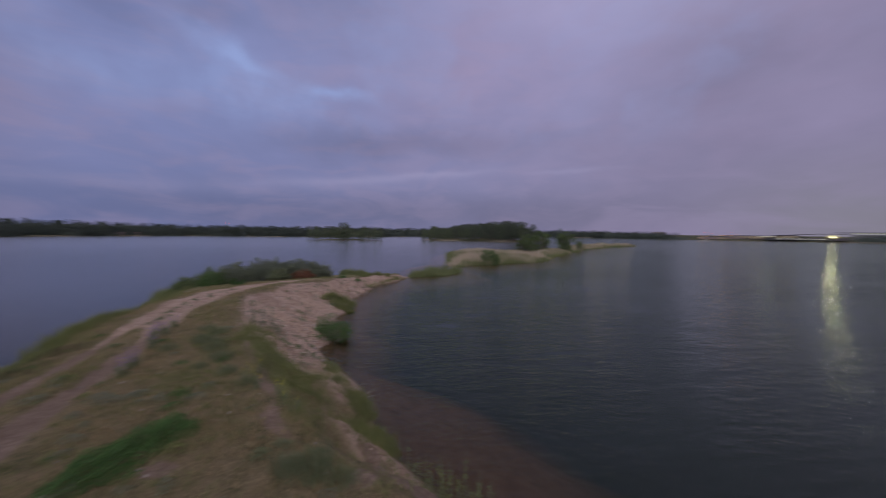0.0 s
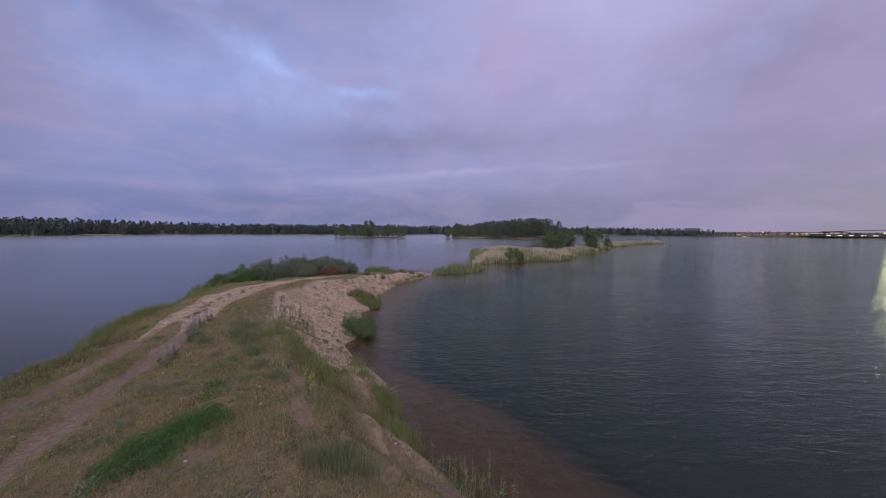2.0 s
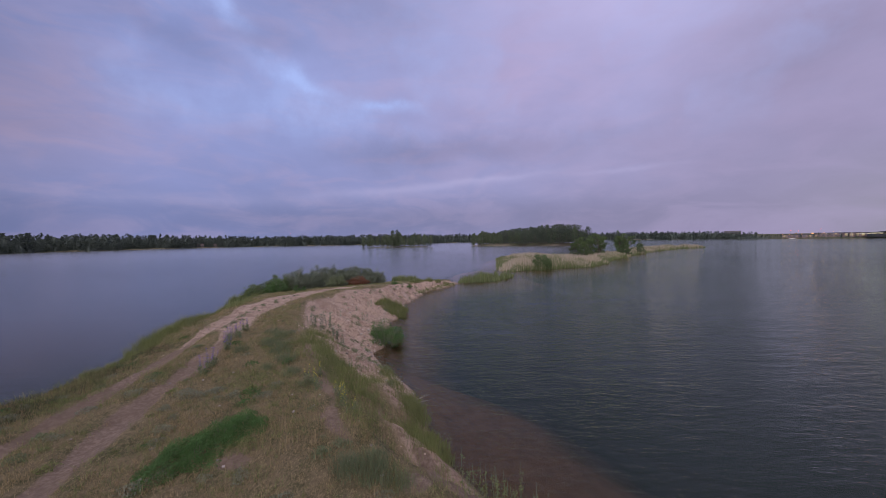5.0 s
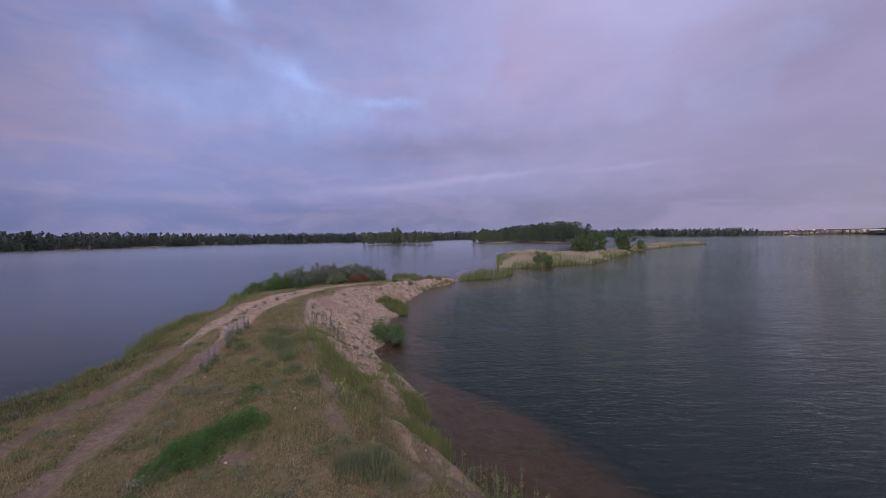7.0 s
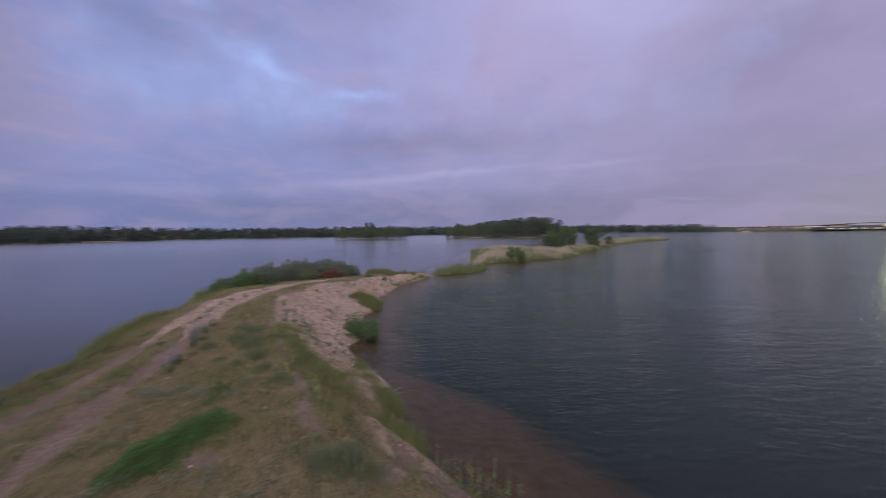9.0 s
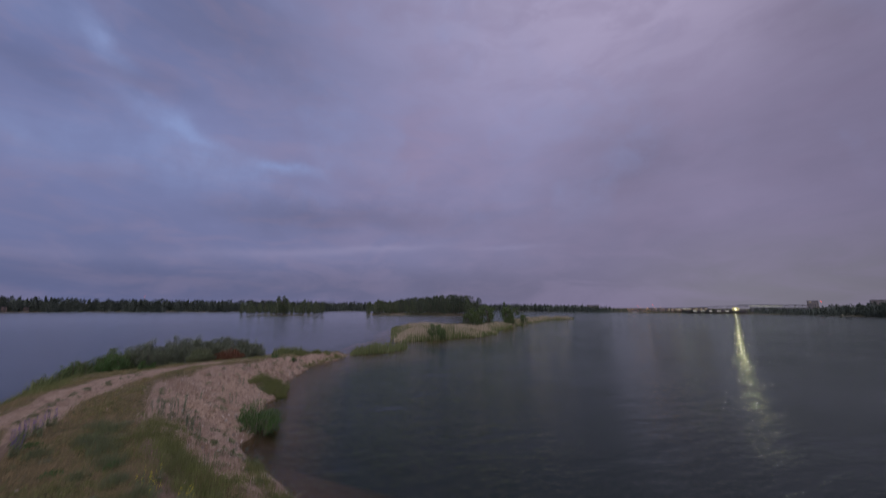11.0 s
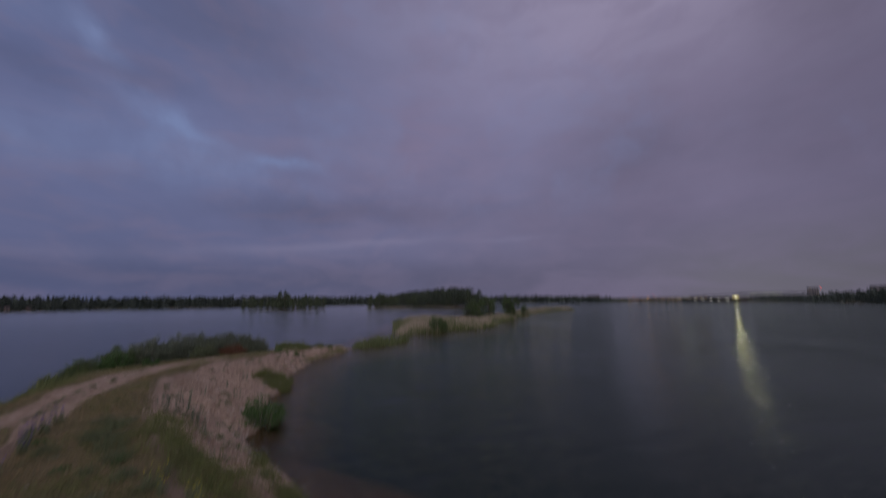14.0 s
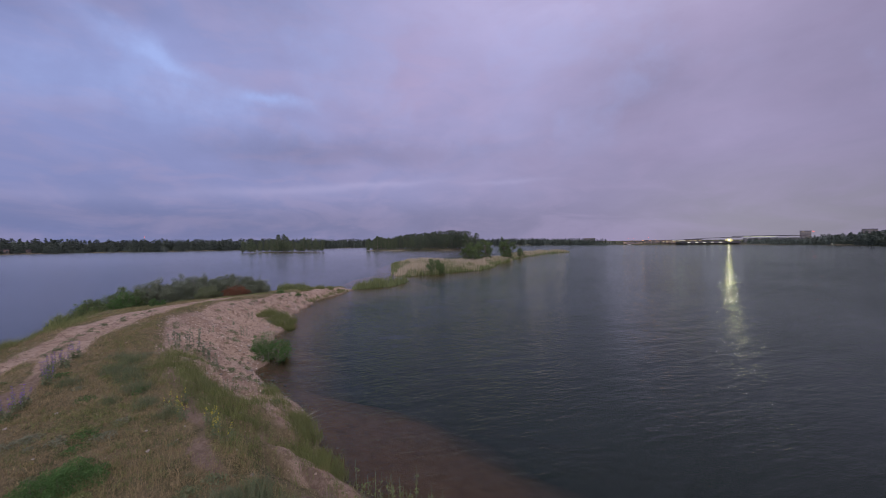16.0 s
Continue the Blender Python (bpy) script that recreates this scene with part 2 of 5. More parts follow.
def water_material():
    m, g = material("lake_water")
    p = g.node("ShaderNodeNewGeometry").outputs["Position"]
    turned = g.node("ShaderNodeMapping", {"Vector": p, "Rotation": (0, 0, radians(-24)), "Scale": (0.42, 1.0, 1.0)}).outputs[0]
    chop = g.noise(turned, 15.0, 3, 0.55, 0.2)
    swell = g.noise(turned, 5.2, 2, 0.5, 0.2)
    gust = g.noise(p, 0.05, 3, 0.5)
    sx = g.node("ShaderNodeSeparateXYZ", {0: p}).outputs
    windward = g.math("ADD", g.math("SUBTRACT", sx[0], g.math("MULTIPLY", sx[1], 0.5)), 20.0)   # the spit shelters the water on its far side
    lee = g.ramp(windward, -9.0, 9.0, 0.15, 1.0)
    broad = g.noise(turned, 1.7, 3, 0.5, 0.3)
    squall = g.noise(g.node("ShaderNodeMapping", {"Vector": p, "Rotation": (0, 0, radians(-24)), "Scale": (0.25, 0.9, 1.0)}).outputs[0], 1.0, 6, 0.7)
    h = g.math("ADD", g.math("ADD", g.math("MULTIPLY", chop, 0.36), g.math("MULTIPLY", swell, 0.80)), g.math("MULTIPLY", broad, 0.3))
    h = g.math("MULTIPLY", h, g.ramp(squall, 0.34, 0.66, 0.5, 1.35))
    h = g.math("MULTIPLY", h, g.math("MULTIPLY", lee, g.ramp(gust, 0.3, 0.7, 0.75, 1.1)))
    normal = g.bump(h, 1.0, 0.046)
    body = g.node("ShaderNodeBsdfTransparent", {0: (0.52, 0.53, 0.47)}).outputs[0]
    far_off = g.node("ShaderNodeVectorMath", {0: p}, operation="LENGTH").outputs[1]
    rough = g.math("ADD", g.ramp(windward, -9.0, 9.0, 0.13, 0.03), g.ramp(far_off, 40.0, 200.0, 0.0, 0.05))
    # windward reflections dimmed by colour, standing for waves that shadow one another
    gloss = g.node("ShaderNodeBsdfGlossy", {"Color": g.mix(lee, (1.0, 1.0, 1.0), (0.82, 0.91, 0.81)), "Roughness": rough, "Normal": normal}).outputs[0]
    fresnel = g.node("ShaderNodeFresnel", {"IOR": 1.33, "Normal": normal}).outputs[0]
    finish(g, g.node("ShaderNodeMixShader", {0: fresnel, 1: body, 2: gloss}).outputs[0])
    return m


M_GROUND, M_WATER = ground_material(), water_material()


def lit(name, color, strength):
    m, g = material(name)
    finish(g, g.node("ShaderNodeEmission", {0: color, 1: strength}).outputs[0])
    return m


M_WALL = plain_material("pale_render", (0.36, 0.32, 0.30), (0.28, 0.25, 0.24), 0.2)
M_BRICK = plain_material("dull_brick", (0.30, 0.22, 0.19), (0.38, 0.29, 0.25), 0.2)
M_ROOF = plain_material("dark_roof", (0.09, 0.085, 0.10), (0.14, 0.13, 0.15), 0.2)
M_STEEL = plain_material("grey_steel", (0.22, 0.22, 0.23), (0.32, 0.32, 0.33), 2.0, 0.5)
M_GLASS = plain_material("dark_panes", (0.15, 0.15, 0.17), (0.22, 0.22, 0.24), 0.4, 0.2)
M_WHITE = plain_material("white_panel", (0.72, 0.70, 0.70), (0.80, 0.78, 0.76), 0.3, 0.6)
M_FLOOD = lit("floodlight_glow", (1.0, 0.92, 0.58), 6.0)
# dimmer yellow emission that stands for glare round the floodlight
M_FLOODGLARE = lit("floodlight_glare", (1.0, 0.86, 0.38), 1.1)
M_BAY = lit("bay_light", (1.0, 0.97, 0.86), 0.85)
M_WARM = lit("warm_light", (1.0, 0.50, 0.18), 1.4)
M_COLD = lit("white_light", (1.0, 0.95, 0.74), 0.8)
M_PANE = lit("window_light", (1.0, 0.80, 0.50), 0.45)
M_HALL = lit("hall_light", (0.98, 1.0, 0.80), 0.55)
M_RED = lit("red_light", (1.0, 0.10, 0.06), 2.5)

# ---- mesh helpers ----


def mesh_of(name, verts, faces, mat, smooth=False):
    me = bpy.data.meshes.new(name)
    me.from_pydata([tuple(v) for v in verts] if not isinstance(verts, np.ndarray) else verts.tolist(), [], faces if isinstance(faces, list) else faces.tolist())
    me.materials.append(mat)
    if smooth:
        me.polygons.foreach_set("use_smooth", [True] * len(me.polygons))
    me.update()
    return me


def thing(name, label, category, at=(0, 0, 0), group="", turn=0.0, size=1.0):
    ob = new(name)
    ob.matrix_basis = pose(*at, 0, 0, turn) @ Matrix.Scale(size, 4)
    return tagged(ob, label, category, group)


def part(name, me, parent, label=""):
    ob = new(name, me)
    ob.parent = parent
    return tagged(ob, label)


def box_mesh(name, sx, sy, sz, mat, bevel=0.0, at=(0, 0, 0)):
    """A box on its base, edges bevelled."""
    bm = bmesh.new()
    bmesh.ops.create_cube(bm, size=1.0)
    for v in bm.verts:
        v.co = Vector((v.co.x * sx + at[0], v.co.y * sy + at[1], (v.co.z + 0.5) * sz + at[2]))
    if bevel:
        bmesh.ops.bevel(bm, geom=list(bm.edges), offset=bevel, segments=2, affect="EDGES")
    me = bpy.data.meshes.new(name)
    bm.to_mesh(me)
    bm.free()
    me.materials.append(mat)
    return me


def tube(points, radii, sides=6):
    """Vertices and faces of a tapered tube along points."""
    vs, fs = [], []
    for i, (p, r) in enumerate(zip(points, radii)):
        a = Vector(points[min(i + 1, len(points) - 1)]) - Vector(points[max(i - 1, 0)])
        a.normalize()
        b = a.cross(Vector((0.31, 0.95, 0.07))).normalized()
        c = a.cross(b)
        for k in range(sides):
            w = 2 * math.pi * k / sides
            vs.append(tuple(Vector(p) + (b * math.cos(w) + c * math.sin(w)) * r))
    for i in range(len(points) - 1):
        for k in range(sides):
            k2 = (k + 1) % sides
            fs.append((i * sides + k, i * sides + k2, (i + 1) * sides + k2, (i + 1) * sides + k))
    fs.append(tuple(range((len(points) - 1) * sides, len(points) * sides)))
    return vs, fs


def merge(lots):
    vs, fs = [], []
    for v, f in lots:
        n = len(vs)
        vs += v
        fs += [tuple(i + n for i in face) for face in f]
    return vs, fs


def leaf_cloud(rng, centres, spreads, count, size, flat=0.35):
    """Pointed leaves scattered round the centres: arrays of vertices and faces."""
    centres, spreads = np.asarray(centres, float), np.asarray(spreads, float)
    pick = rng.integers(0, len(centres), count)
    d = rng.normal(size=(count, 3))
    d /= np.linalg.norm(d, axis=1)[:, None]
    r = rng.random(count) ** 0.45
    mid_ = centres[pick] + d * r[:, None] * spreads[pick][:, None] * np.array([1, 1, 0.85])
    u = rng.normal(size=(count, 3)) * np.array([1, 1, flat * 2])
    u /= np.linalg.norm(u, axis=1)[:, None]
    w = np.cross(u, rng.normal(size=(count, 3)))
    w /= np.linalg.norm(w, axis=1)[:, None]
    s = size * (0.6 + 0.8 * rng.random(count))[:, None]
    v = np.stack([mid_ - u * s, mid_ + w * s * 0.45, mid_ + u * s, mid_ - w * s * 0.45], 1).reshape(-1, 3)
    f = np.arange(count * 4).reshape(-1, 4)
    return v, f


def blades(rng, base, height, width, lean, bend=0.5):
    """Grass blades of two joints from the points base: arrays of vertices and triangles."""
    n = len(base)
    a = rng.random(n) * 2 * math.pi
    side_ = np.stack([np.cos(a), np.sin(a), np.zeros(n)], 1)
    b = rng.random(n) * 2 * math.pi
    tip = np.stack([np.cos(b), np.sin(b), np.zeros(n)], 1) * (lean * (0.3 + rng.random(n)))[:, None]
    h = height[:, None]
    w = (width * (0.7 + 0.6 * rng.random(n)))[:, None]
    upv = np.array([0, 0, 1.0])
    m_ = base + upv * h * 0.55 + tip * h * 0.3 * bend
    t_ = base + upv * h + tip * h
    v = np.stack([base - side_ * w, base + side_ * w, m_ + side_ * w * 0.8, m_ - side_ * w * 0.8, t_], 1).reshape(-1, 3)
    i = np.arange(n)[:, None] * 5
    f = np.concatenate([i + np.array([[0, 1, 2]]), i + np.array([[0, 2, 3]]), i + np.array([[3, 2, 4]])])
    return v, f


def fast_mesh(name, v, f, mat):
    """A mesh from arrays, all faces with the same number of corners."""
    me = bpy.data.meshes.new(name)
    k = f.shape[1]
    me.vertices.add(len(v))
    me.vertices.foreach_set("co", np.ascontiguousarray(v, dtype=np.float32).ravel())
    me.loops.add(f.size)
    me.loops.foreach_set("vertex_index", np.ascontiguousarray(f, dtype=np.int32).ravel())
    me.polygons.add(len(f))
    me.polygons.foreach_set("loop_start", np.arange(len(f), dtype=np.int32) * k)
    me.materials.append(mat)
    me.update(calc_edges=True)
    return me


# ---- the lie of the land ----
def curve(ys, xs):
    fine_y = np.arange(-80, 60, 0.25)
    v = np.interp(fine_y, ys, xs)
    k = np.hanning(11)
    v = np.convolve(np.pad(v, 5, mode="edge"), k / k.sum(), mode="valid")
    return lambda y: np.interp(y, fine_y, v)


shore_right = curve([-60, -10, 0, 3, 6, 7.8, 8.9, 10.1, 10.8, 12.8, 14.2, 15.4, 17.0, 20, 24.7, 27, 32.5, 37, 41.4, 45.1, 48],
                    [9, 7, 5.0, 3.6, 1.8, 0.50, -0.06, -0.55, -0.8, -1.3, -2.0, -2.7, -3.25, -3.3, -3.4, -3.3, -2.8, -1.6, 0.8, 2.9, 5.0])
crest_right = curve([-60, -10, 0, 3, 5.5, 6.2, 8.9, 11.5, 15.5, 19.9, 24.7, 31.5, 37, 43, 48],
                    [6, 4, 2.2, 1.2, 0.1, -0.9, -2.5, -4.2, -6.3, -8.0, -7.3, -4.9, -3.4, 0.4, 3.4])
crest_height = curve([-60, 11.5, 15.5, 19.9, 24.7, 31.5, 37, 43, 46, 50], [1.5, 1.5, 1.95, 2.1, 2.0, 1.55, 1.0, 0.55, 0.25, -0.5])
bank_left = curve([-60, 0, 8.8, 11, 13, 17.2, 21.7, 25, 30, 35, 40, 43, 46], [-9, -10.8, -11.3, -11.1, -11.3, -12.3, -12.8, -13.8, -15.7, -14.4, -9, -3, 1.5])
bank_height = curve([-60, 13, 20, 27, 33, 40, 45, 50], [1.35, 1.35, 1.65, 1.2, 0.75, 0.6, 0.25, -0.5])
track_left = curve([-60, 0, 6.6, 7.5, 9.4, 10.5, 12.5, 14.3, 16.5, 18.8, 21, 24, 27.3, 33], [-7.2, -8.0, -8.55, -8.85, -9.0, -9.2, -9.7, -10.0, -10.3, -10.5, -10.6, -10.2, -9.0, -6.8])
track_right = curve([-60, 0, 5.4, 6.2, 7.1, 8.8, 10.2, 11.9, 13.9, 16.3, 18.5, 24, 27.3, 33], [-4.9, -5.5, -6.45, -6.8, -7.1, -7.55, -7.85, -8.15, -8.6, -9.1, -9.4, -9.3, -8.2, -6.2])

REEDS = [(1.6, 43.2), (6.5, 44.8), (10.8, 49.5), (9.6, 56), (14, 59.5), (17, 59.4), (21.7, 62.5), (27.8, 64.6), (34, 72), (41, 84), (69, 119),
         (96, 145), (119, 159.5), (116, 165), (92, 154), (66, 130), (50, 106), (40, 98), (33, 92), (26, 98), (16, 99), (12.5, 90), (9.2, 66), (3.5, 58), (2.6, 50)]
ISLE = [(-66, 268), (-50, 262), (-30, 258), (-10, 262), (-6, 272), (-20, 285), (-48, 288), (-64, 280)]
WOOD = [(19, 270), (40, 262), (62, 250), (88, 237), (106, 246), (114, 300), (96, 350), (30, 320)]


def inside(poly, x, y):
    """Signed distance to a closed outline, positive inside."""
    d = np.full(x.shape, 1e9)
    odd = np.zeros(x.shape, bool)
    for (x0, y0), (x1, y1) in zip(poly, poly[1:] + poly[:1]):
        ex, ey = x1 - x0, y1 - y0
        t = np.clip(((x - x0) * ex + (y - y0) * ey) / (ex * ex + ey * ey), 0, 1)
        d = np.minimum(d, np.hypot(x - x0 - t * ex, y - y0 - t * ey))
        odd ^= ((y0 > y) != (y1 > y)) & (x < ex * (y - y0) / (ey if abs(ey) > 1e-9 else 1e-9) + x0)
    return np.where(odd, d, -d)


def shore_distance(a):
    """How far the lake's outer shore is, by heading in degrees."""
    return np.interp(a, [-180, -150, -110, -75, -58, -51, -47, -43, -36, -28.6, -19.5, -10, 0, 12, 22, 30, 36, 41, 48, 56, 61, 66, 72, 90, 120, 150, 180],
                     [60, 75, 160, 320, 370, 374, 386, 399, 430, 455, 428, 450, 500, 620, 700, 700, 660, 610, 590, 590, 540, 470, 450, 330, 200, 90, 60])


def roughness_of(x, y):
    """Small unevenness, by sines of several sizes."""
    return (0.05 * np.sin(1.3 * x + 0.7 * y) * np.sin(0.9 * y - 0.4 * x + 1) + 0.03 * np.sin(3.1 * x - 2.3 * y + 2) * np.sin(2.7 * y + 1.9 * x)
            + 0.015 * np.sin(7.3 * x + 4.1 * y) * np.sin(6.1 * y - 5.3 * x))


def land(x, y):
    """Height of the ground over the water."""
    yc = np.clip(y, -75, 50)
    sr, cr, zr = shore_right(yc), crest_right(yc), crest_height(yc)
    cl, zl = bank_left(yc), bank_height(yc)
    sl = cl - np.interp(yc, [20, 40, 46], [2.4, 1.8, 0.8])
    cr = np.minimum(cr, sr - 0.2)
    cl = np.minimum(cl, cr - 0.3)
    ruffle = 0.35 * np.sin(0.9 * y + 0.5 * np.sin(2.1 * y)) + 0.16 * np.sin(2.9 * y + 1.1 * x)
    xx = x + ruffle * np.clip((yc - 4) / 6, 0, 1) * 0.5
    left = np.where(xx < sl, np.maximum((xx - sl) * 0.4, -4), zl * np.clip((xx - sl) / (cl - sl), 0, 1))
    t = np.clip((xx - cl) / (cr - cl), 0, 1)
    top = zl + (zr - zl) * t + 0.12 * np.sin(math.pi * t)
    s = np.clip((xx - cr) / (sr - cr), 0, 1)
    face = zr * (1 - s) ** 0.85
    out = xx - sr
    shelf = np.interp(yc, [8, 11, 16, 40], [0.14, 0.17, 0.36, 0.36])
    bed = -np.where(out < 3.6, out * shelf, 3.6 * shelf + (out - 3.6) * 0.36)
    z = np.where(xx < cl, left, np.where(xx < cr, top, np.where(xx < sr, face, np.maximum(bed, -4))))
    on = np.clip(z * 2, 0, 1)
    z = z + roughness_of(x, y) * on
    gully = np.clip(1 - np.abs(s - 0.5) * 2.2, 0, 1) * ((s > 0) & (s < 1))
    z = z + gully * 1.3 * (0.12 * np.sin(2.4 * y + 1.5 * np.sin(0.8 * y)) + 0.08 * np.sin(5.7 * y + 2 * x) + 0.05 * np.sin(9.1 * y - 4.3 * x) * np.sin(6.3 * x + 1.0))
    rill = 0.5 + 0.5 * np.sin(4.6 * y + 0.9 * x + 1.4 * np.sin(1.3 * y))
    z = z - gully * 0.13 * rill ** 4 * 1.4 - gully * 0.12 * (0.5 + 0.5 * np.sin(8.7 * y - 1.6 * x + 2.0 * np.sin(2.1 * y + x))) ** 5
    z = z + gully * 0.035 * np.sin(13.0 * x + 2 * np.sin(5 * y)) * np.sin(11.0 * y + 2 * np.sin(6 * x))
    for tr in (track_left(yc), track_right(yc)):
        z = z - 0.09 * np.exp(-((x - tr) / 0.32) ** 2) * on * (y < 30)
    past = np.clip((y - 44) / 3, 0, 1)
    z = np.where(y > 44, z * (1 - past) - 2.5 * past, z)
    for poly, rise, slope in ((REEDS, -0.06, 0.01), (ISLE, 0.7, 0.12), (WOOD, 1.2, 0.1)):
        d = inside(poly, x, y)
        z = np.maximum(z, np.minimum(np.where(d > 0, d * slope, d * 0.35), rise))
    r = np.hypot(x, y)
    a = np.degrees(np.arctan2(x, y))
    d = r - shore_distance(a) - 6 * np.sin(a * 0.9) - 3 * np.sin(a * 2.7)
    far = np.where(d > 0, np.minimum(d * 0.05, 1.5 + d * 0.002), d * 0.2)
    return np.maximum(np.maximum(z, far), -4.0)


def spread(lo, hi, step, limit):
    """Coordinates at an even step between lo and hi, growing outward to the limit."""
    mid_ = np.arange(lo, hi + step / 2, step)
    out, s, v = [], step, hi
    while v < limit:
        s *= 1.09
        v += min(s, 90)
        out.append(v)
    back, s, v = [], step, lo
    while v > -limit:
        s *= 1.09
        v -= min(s, 90)
        back.append(v)
    return np.array(back[::-1] + list(mid_) + out)


gx, gy = spread(-15.0, 4.0, 0.105, 4300), spread(4.5, 41.0, 0.115, 4300)
X, Y = np.meshgrid(gx, gy)
Z = land(X, Y)
nx, ny = len(gx), len(gy)
idx = np.arange(nx * ny).reshape(ny, nx)
quads = np.stack([idx[:-1, :-1], idx[:-1, 1:], idx[1:, 1:], idx[1:, :-1]], -1).reshape(-1, 4)
ground_mesh = fast_mesh("ground", np.stack([X, Y, Z], -1).reshape(-1, 3), quads, M_GROUND)
ground_mesh.polygons.foreach_set("use_smooth", [True] * len(ground_mesh.polygons))


def track_mask(x, y):
    w = np.interp(y, [0, 12, 17, 22, 30], [0.40, 0.40, 0.5, 0.85, 0.8]) * (1 + 0.25 * np.sin(1.9 * y + x))
    m = np.exp(-((x - track_left(y) + 0.1) / (w * np.interp(y, [0, 14, 18], [0.62, 0.7, 1.0]))) ** 2) + np.exp(-((x - track_right(y)) / w) ** 2)
    m = m + 0.9 * np.exp(-((x - (track_left(y) + track_right(y)) / 2) / 0.9) ** 2) * np.clip((y - 13.5) / 4, 0, 1)
    return np.clip(m, 0, 1) * np.clip((34 - y) / 6, 0, 1)


def bare_mask(x, y):
    """Trodden and slipped earth along the edge of the slope."""
    line = np.interp(y, [4, 5.5, 6.75, 8.0, 9.25, 11.1, 12.0, 13.3, 14.6, 18], [-0.9, -1.3, -1.95, -2.55, -3.0, -3.9, -4.45, -5.2, -5.85, -7.2])
    m = 1.05 * np.exp(-((x - line - 0.08 * np.sin(3 * y)) / 0.27) ** 2) * np.interp(y, [5, 6.2, 8, 11, 14, 16], [0.2, 0.55, 1, 0.95, 0.8, 0.4]) * (0.75 + 0.3 * np.sin(2.6 * y + 0.6))
    brow = np.interp(y, [4.5, 5.5, 6.7, 7.7, 8.2, 9.5, 11], [1.2, 0.75, 0.3, -0.35, -0.8, -1.75, -2.6])
    m = m + 0.95 * np.exp(-((x - brow) / 0.24) ** 2) * np.interp(y, [4, 5.5, 8, 9.5, 11], [0.6, 1, 1, 0.7, 0]) * (0.72 + 0.35 * np.sin(4.1 * y + 2.0))
    return m + 0.9 * np.exp(-((x + 3.85) / 0.42) ** 2 - ((y - 6.35) / 0.30) ** 2) + 0.9 * np.exp(-((x + 0.5) / 0.35) ** 2 - ((y - 5.75) / 0.40) ** 2)


def gravel_mask(x, y):
    cr, sr = crest_right(y), shore_right(y)
    s = (x - cr) / np.maximum(sr - cr, 0.3)
    body = np.clip((s + np.interp(y, [11, 14], [0.12, 0.02])) * np.interp(y, [11, 14], [1.6, 6]), 0, 1) * (s < 1.3)
    near = np.interp(y, [5, 7, 9, 11, 13.5, 15.5, 45], [0.72, 0.68, 0.60, 0.6, 0.85, 1.0, 0.95]) * np.where(y < 12, 0.8 + 0.3 * np.sin(2.7 * y + 2.1 * x), 1)
    dry = track_mask(x, y) * np.clip((y - 10.5) / 4, 0, 1)
    return np.clip(body * near + dry, 0, 1) * (y < 48) * (y > -20)


def slip_mask(x, y):
    """Slipped brown earth on the low slope near the shallows."""
    s = (x - crest_right(y)) / np.maximum(shore_right(y) - crest_right(y), 0.3)
    return np.clip((s - 0.1) * 4, 0, 1) * (s < 1.2) * np.interp(y, [3, 6, 9, 11.5], [0.6, 0.6, 0.35, 0]) * (0.6 + 0.5 * np.sin(2.2 * y + 1.3 * x))


for name, values in (("track", np.clip(slip_mask(X, Y) * (np.abs(X) < 9) * (Y < 15) * (Y > 0) + track_mask(X, Y) * (np.abs(X) < 18) * np.clip((17 - Y) / 5, 0, 1) + bare_mask(X, Y) * (np.abs(X) < 9) * (Y < 20), 0, 1)),
                     ("gravel", gravel_mask(X, Y)),
                     ("distant", np.clip((np.hypot(X, Y) - 60) / 60, 0, 1)),
                     ("beach", np.clip(1 - np.abs(Z - 0.35) / 0.5, 0, 1) * (np.hypot(X, Y) > 200) * np.where((X > -75) & (X < 10) & (Y < 300), 0.0, 0.8))):
    layer = ground_mesh.attributes.new(name, "FLOAT", "POINT")
    layer.data.foreach_set("value", np.ascontiguousarray(values, dtype=np.float32).ravel())
tagged(new("ground", ground_mesh), "sandy lake shore with a grassy spit and wheel tracks", "ground", kind="structure")

wx, wy = spread(-30, 30, 6.0, 4300), spread(-30, 90, 6.0, 4300)
WX, WY = np.meshgrid(wx, wy)
idx = np.arange(len(wx) * len(wy)).reshape(len(wy), len(wx))
quads = np.stack([idx[:-1, :-1], idx[:-1, 1:], idx[1:, 1:], idx[1:, :-1]], -1).reshape(-1, 4)
tagged(new("water", fast_mesh("water", np.stack([WX, WY, WX * 0], -1).reshape(-1, 3), quads, M_WATER)),
       "dark rippled lake water under a violet dusk sky", "water", kind="structure")


def on_ground(x, y, sink=0.0):
    return (x, y, float(land(np.array([float(x)]), np.array([float(y)]))[0]) - sink)

# ---- trees ----


